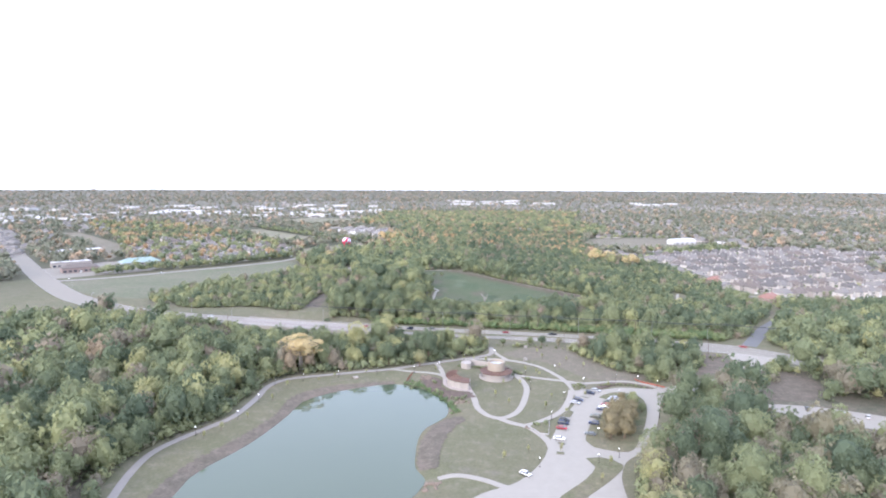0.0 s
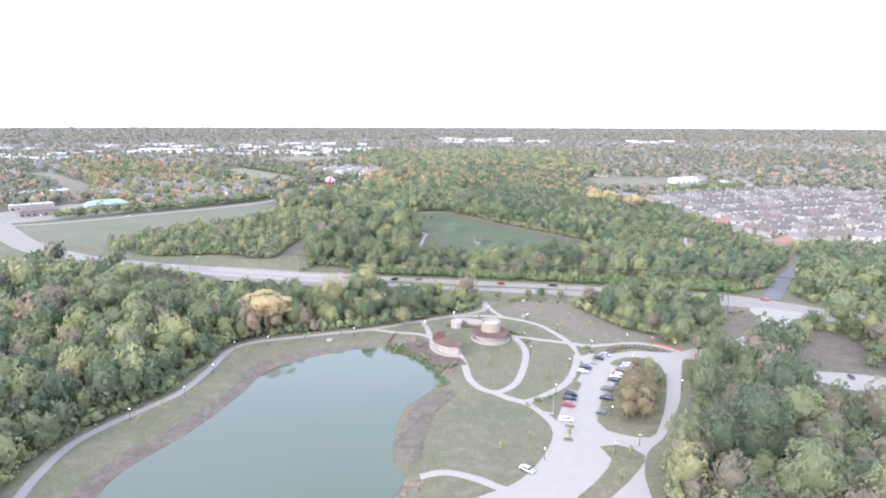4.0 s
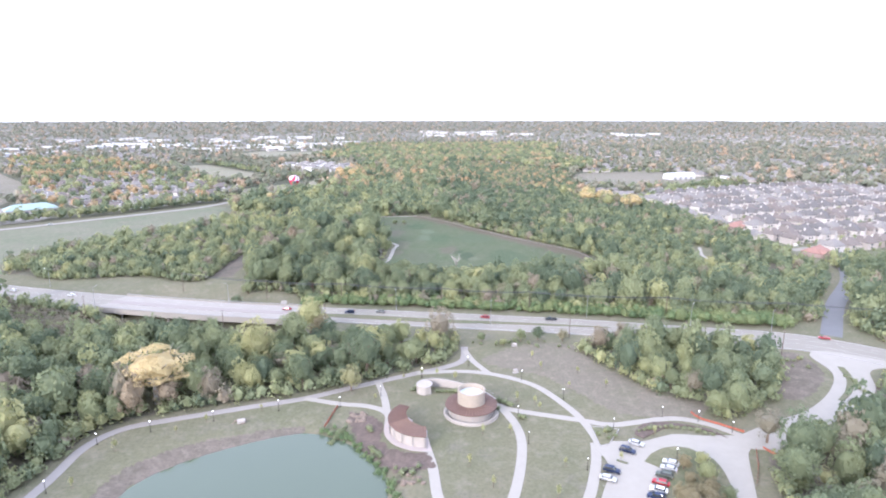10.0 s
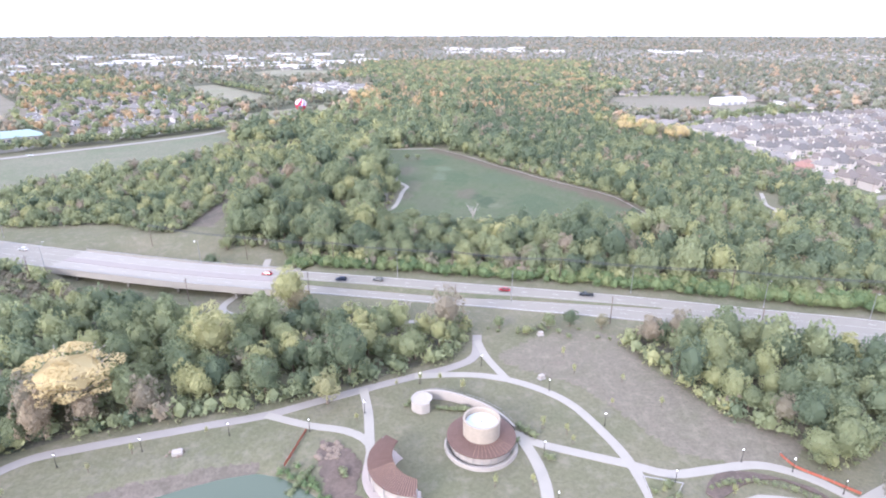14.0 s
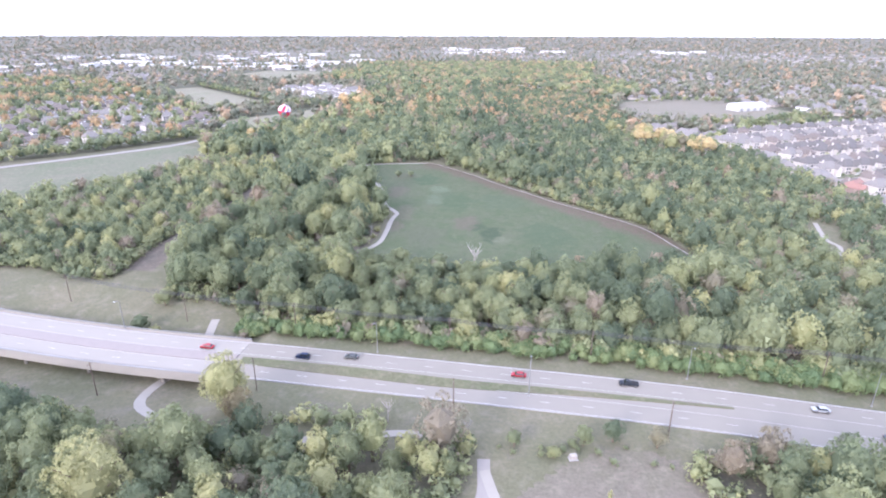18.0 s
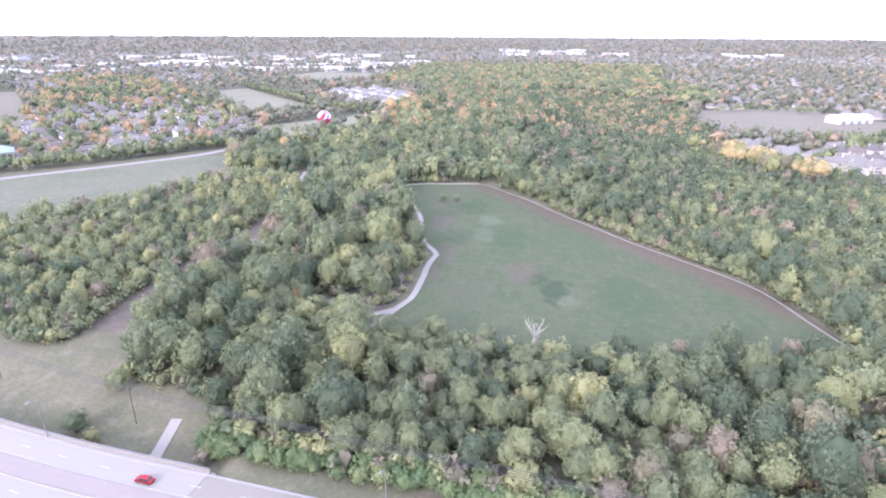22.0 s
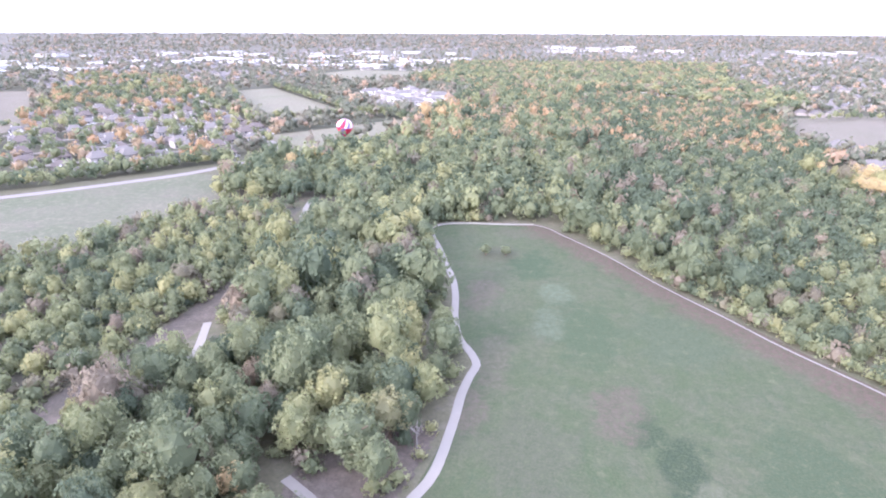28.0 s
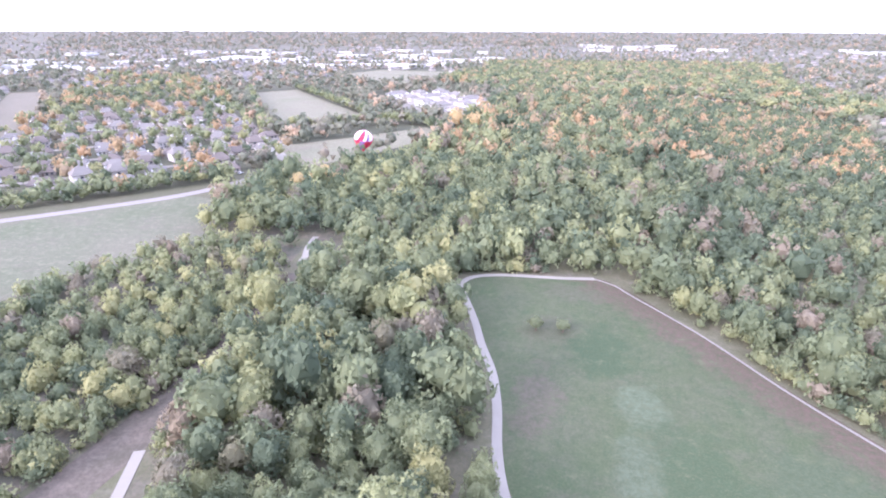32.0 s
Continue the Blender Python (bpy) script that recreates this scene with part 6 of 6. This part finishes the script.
for k in range(15):
    u, v = k % 5, k // 5
    settle(n + k % 2, -300 + 30 * u + 26 * v, 1318 - 36 * u + 22 * v, -48 + (90 if k % 3 == 0 else 0), group="apartment blocks")
sheet("parking_court", [(-330, 1318), (-283, 1378), (-166, 1250), (-150, 1110), (-235, 1198)], ROADC, "pale concrete apartment car court", "pavement", 0.02, rounded=False)


# ---- large buildings ----
ROOFW = plain("white_membrane_roof", (0.50, 0.49, 0.48), 0.6, 0, 0.2, 0.06)
TEAL = plain("teal_metal_roof", (0.26, 0.33, 0.31), 0.5, 0.2, 0.3, 0.12)


def block(name, x, y, a, w, d, h, wall, roof, label, pitched=False, cat="building", plainly=False):
    e = tagged(empty(name, pose(x, y, float(height([x], [y])[0]), 0, 0, a)), label, cat)
    wl = part("wall", box(bmesh.new(), -w / 2, w / 2, -d / 2, d / 2, 0, h), wall, e)
    if pitched:
        part("roof", hip(bmesh.new(), w, d, h, min(w, d) * 0.22, 0.8, 0.6), roof, e)
    else:
        rf = part("roof", box(bmesh.new(), -w / 2 + 0.4, w / 2 - 0.4, -d / 2 + 0.4, d / 2 - 0.4, h, h + 0.3), roof, e)
        part("parapet", along([np.array(p, float) for p in ((-w / 2, -d / 2), (w / 2, -d / 2))], -0.2, 0.25, h, h + 0.9), wall, e)
        for k in range(0 if plainly else 3):
            part("roof_unit", box(bmesh.new(), -w * 0.3 + k * w * 0.28, -w * 0.3 + k * w * 0.28 + 2.4, -1.5, 1.5, h + 0.3, h + 1.7, 0.1), STEEL, rf)
    if plainly:
        return e
    nwin = max(3, min(10, int(w / 5)))
    for k in range(nwin):
        xx = -w / 2 + w * (k + 0.5) / nwin
        part("window", box(bmesh.new(), xx - w / nwin * 0.3, xx + w / nwin * 0.3, -d / 2 - 0.08, -d / 2, 1.0, min(h - 0.8, 3.2)), PANE, wl)
    part("door", box(bmesh.new(), -1, 1, -d / 2 - 0.12, -d / 2 - 0.081, 0, 2.4), TRIM, wl)
    return e


block("library_building", -438, 762, 42, 46, 24, 5, WHITEPL, TEAL, "low pale building with a teal metal roof", True)
block("brick_building", -478, 700, 42, 38, 20, 6, BRICKS[1], SHING[1], "red brick commercial building with a pitched roof", True)
block("shop_building", -520, 745, 42, 44, 22, 6, WHITEPL, ROOFW, "white flat-roofed shop building")
block("shop_building", -600, 870, 42, 70, 30, 7, WHITEPL, ROOFW, "white flat-roofed shop building")
sheet("parking_court", [(-545, 700), (-470, 640), (-395, 712), (-405, 770), (-440, 800), (-500, 790)], ROADC, "pale concrete shop car court", "pavement", 0.02, rounded=False)
barn = tagged(empty("white_barn", pose(397, 1104, 0, 0, 0, 20)), "large white metal barn with a curved roof", "barn")
bm = bmesh.new()
rows = []
for k in range(13):
    a = math.pi * k / 12
    rows.append([bm.verts.new((x, -11 * math.cos(a), 5 + 5.5 * math.sin(a))) for x in (-24, 24)])
for p, q in zip(rows, rows[1:]):
    bm.faces.new((p[0], p[1], q[1], q[0]))
bm.faces.new([p[0] for p in rows][::-1]), bm.faces.new([p[1] for p in rows])
part("curved_roof", bm, ROOFW, barn)
part("wall", box(bmesh.new(), -23.8, 23.8, -10.9, 10.9, 0, 5.0), ROOFW, barn)
for k in range(4):
    part("barn_door", box(bmesh.new(), -20 + k * 11, -15 + k * 11, -11.0, -10.91, 0, 4.0), STEEL, barn)
block("long_barn", 134, 1433, 10, 60, 14, 5, ROOFW, ROOFW, "long low white barn among trees")
block("church_building", 480, 1090, 20, 40, 20, 7, BRICKS[3], SHING[2], "large pale house with a grey roof", True)
sheet("water_far", [(340, 1478), (400, 1400), (470, 1368), (520, 1352), (500, 1330), (395, 1352), (350, 1420)], WATER, "narrow far pond", "water", 0.1)
r = np.random.default_rng(77)
for k in range(58):
    az = radians(-44 + 36 * r.random() ** 0.9)
    rr = r.uniform(1950, 3000)
    block("warehouse", rr * math.sin(az), 20 + rr * math.cos(az), r.uniform(-25, 25), r.uniform(35, 120), r.uniform(25, 60), r.uniform(6, 10), ROOFW, ROOFW, "long white warehouse with a flat roof", plainly=True)
for k in range(14):
    az = radians(-2 + 22 * r.random())
    rr = r.uniform(3000, 3500)
    block("warehouse", rr * math.sin(az), 20 + rr * math.cos(az), r.uniform(-20, 20), r.uniform(50, 130), r.uniform(30, 60), r.uniform(6, 10), ROOFW, ROOFW, "long white warehouse with a flat roof", plainly=True)
pyl = tagged(empty("pylon"), "tall pale steel power pylon", "pylon", "pylons on the skyline")
bm = bmesh.new()
rod(bm, (-2, 0, 0), (0, 0, 38), 0.5, 0.3, 5), rod(bm, (2, 0, 0), (0, 0, 38), 0.5, 0.3, 5)
part("mast", bm, STEEL, pyl)
for z in (24, 29, 34):
    part("crossarm", box(bmesh.new(), -5, 5, -0.3, 0.3, z, z + 0.6), STEEL, pyl)
for k in range(11):
    az, rr = radians(-36 + 4.1 * k), 2250 + 60 * (k % 3)
    x, y = rr * math.sin(az), 20 + rr * math.cos(az)
    m = pose(x, y, float(height([x], [y])[0]), 0, 0, 30)
    if k:
        copy_thing(pyl, m)
    else:
        pyl.matrix_basis = m

# far homes, each a few metres of wall and roof among the distant trees
ang, rad = r.uniform(-0.85, 0.80, 5200), 640 * (3600 / 640) ** r.random(5200)
hx, hy = rad * np.sin(ang), 20 + rad * np.cos(ang)
ok = (hy > 600) & (np.sin(hx / 210) + np.cos(hy / 260 + hx / 500) > -0.25)
for w in WOODS + [NORTHWOOD, FIELD, HOOD_E, FLATS, SHOPS] + FIELDS:
    ok &= ~inside(w, hx, hy)
ok &= ~(inside(HOOD_W, hx, hy) & (hy < 1130))
ok &= ~((np.abs(hx - 60) < 150) & (hy < 1700))
hx, hy = hx[ok][:2300], hy[ok][:2300]
V, F, n = [], [], 0
hz = height(hx, hy)
t0 = r.uniform(0, np.pi, len(hx))
wv = np.array([[-7, -6, 0], [7, -6, 0], [7, 6, 0], [-7, 6, 0], [-7, -6, 3.6], [7, -6, 3.6], [7, 6, 3.6], [-7, 6, 3.6]], float)
rv = np.array([[-7.6, -6.6, 3.5], [7.6, -6.6, 3.5], [7.6, 6.6, 3.5], [-7.6, 6.6, 3.5], [-3.5, 0, 7.4], [3.5, 0, 7.4]], float)
wf = np.array([[0, 1, 5], [0, 5, 4], [1, 2, 6], [1, 6, 5], [2, 3, 7], [2, 7, 6], [3, 0, 4], [3, 4, 7]])
rf = np.array([[0, 1, 5], [0, 5, 4], [2, 3, 4], [2, 4, 5], [1, 2, 5], [3, 0, 4]])


def spread(v, f):
    c, s = np.cos(t0)[:, None], np.sin(t0)[:, None]
    x = v[None, :, 0] * c - v[None, :, 1] * s + hx[:, None]
    y = v[None, :, 0] * s + v[None, :, 1] * c + hy[:, None]
    z = v[None, :, 2] + hz[:, None]
    return np.stack([x, y, z], -1).reshape(-1, 3), (f[None] + (np.arange(len(hx)) * len(v))[:, None, None]).reshape(-1, 3)


far = tagged(empty("far_houses"), "hundreds of distant pale houses with grey roofs", "houses", kind="stuff")
v, f = spread(wv, wf)
# wall colour dulled below the near houses' white to stand for haze
link("walls", v, f, plain("far_hazed_walls", (0.40, 0.37, 0.34), 0.9), far)
v, f = spread(rv, rf)
link("roofs", v, f, SHING[2], far)

# ---- far trees, kept clear of the houses ----
fx, fy = FAR_XY
hx2, hy2 = np.r_[np.array(HX), hx], np.r_[np.array(HY), hy]
cells = {}
for a, b in zip(hx2, hy2):
    for i in (-1, 0, 1):
        for j in (-1, 0, 1):
            cells.setdefault((int(a // 9) + i, int(b // 9) + j), []).append((a, b))
ok = np.array([all((a - p) ** 2 + (b - q) ** 2 > 81 for p, q in cells.get((int(a // 9), int(b // 9)), ())) for a, b in zip(fx, fy)])
fx, fy = fx[ok], fy[ok]
forest("far_trees", TINY, fx, fy, rng.uniform(4.2, 7.6, len(fx)), np.where(rng.random(len(fx)) < 0.07, 0.97, np.clip(0.40 + 0.25 * rng.normal(size=len(fx)), 0, 0.86)), "distant trees thinning to the horizon", mat=HAZEDLEAVES)

# estate trees, hedgerows and the row beside the west road
ex, ey = scatter(HOOD_W, 18.5, (), 91)
ok = np.array([all((a - p) ** 2 + (b - q) ** 2 > 56 for p, q in cells.get((int(a // 9), int(b // 9)), ())) for a, b in zip(ex, ey)])
ex, ey = ex[ok], ey[ok]
forest("estate_trees", FAR, ex, ey, rng.uniform(3.2, 7.0, len(ex)), np.where(rng.random(len(ex)) < 0.30, rng.uniform(0.90, 1.0, len(ex)), np.clip(0.35 + 0.2 * rng.normal(size=len(ex)), 0, 0.8)), "garden trees in green, gold and rust between the houses", category="trees")
rows = []
for line, gap in (([(-345, 1032), (-290, 1072), (-250, 1104), (-205, 1102), (-162, 1066)], 4.5), ([(-287, 1162), (-400, 1290), (-510, 1418)], 5), ([(-262, 845), (-300, 800), (-345, 752), (-400, 702), (-440, 672)], 4), ([(-268, 852), (-304, 810), (-350, 762), (-408, 712), (-450, 682)], 5), ([(-345, 1030), (-450, 1190), (-556, 1345)], 5), ([(216, 948), (262, 955), (300, 948), (380, 950), (440, 1010)], 5),
                  ([(245, 842), (300, 905), (350, 962), (470, 1034)], 6), ([(270, 1180), (330, 1206), (400, 1180)], 9)):
    rows += smooth(line, gap)
hx3, hy3 = np.array([p[0] for p in rows]) + rng.uniform(-2.5, 2.5, len(rows)), np.array([p[1] for p in rows]) + rng.uniform(-2.5, 2.5, len(rows))
forest("hedgerow_trees", FAR, hx3, hy3, rng.uniform(3.2, 6.0, len(rows)), np.clip(0.35 + 0.2 * rng.normal(size=len(rows)), 0, 0.9), "rows of dark green hedgerow trees between the fields", category="hedgerow")
gx3, gy3 = scatter(HOOD_E, 14, (), 17)
ok = np.array([all((a - p) ** 2 + (b - q) ** 2 > 75 for p, q in cells.get((int(a // 9), int(b // 9)), ())) for a, b in zip(gx3, gy3)])
gx3, gy3 = gx3[ok], gy3[ok]
forest("garden_trees", FAR, gx3, gy3, rng.uniform(1.6, 3.2, len(gx3)), np.clip(0.35 + 0.2 * rng.normal(size=len(gx3)), 0, 0.9), "small green garden trees between the estate houses", category="trees")

# the last kilometres: groves and roofs under the skyline
ang, rad = rng.uniform(-0.80, 0.72, 4600), 3000 * (4480 / 3000) ** rng.random(4600)
lx, ly = rad * np.sin(ang), 380 + rad * np.cos(ang)
# these groves, too, carry haze in their leaf colour
forest("skyline_groves", TINY, lx, ly, rng.uniform(6, 11, len(lx)), np.clip(0.55 + 0.3 * rng.normal(size=len(lx)), 0, 1), "distant groves under the skyline", squash=0.42, sink=-0.6, mat=HAZEDLEAVES)
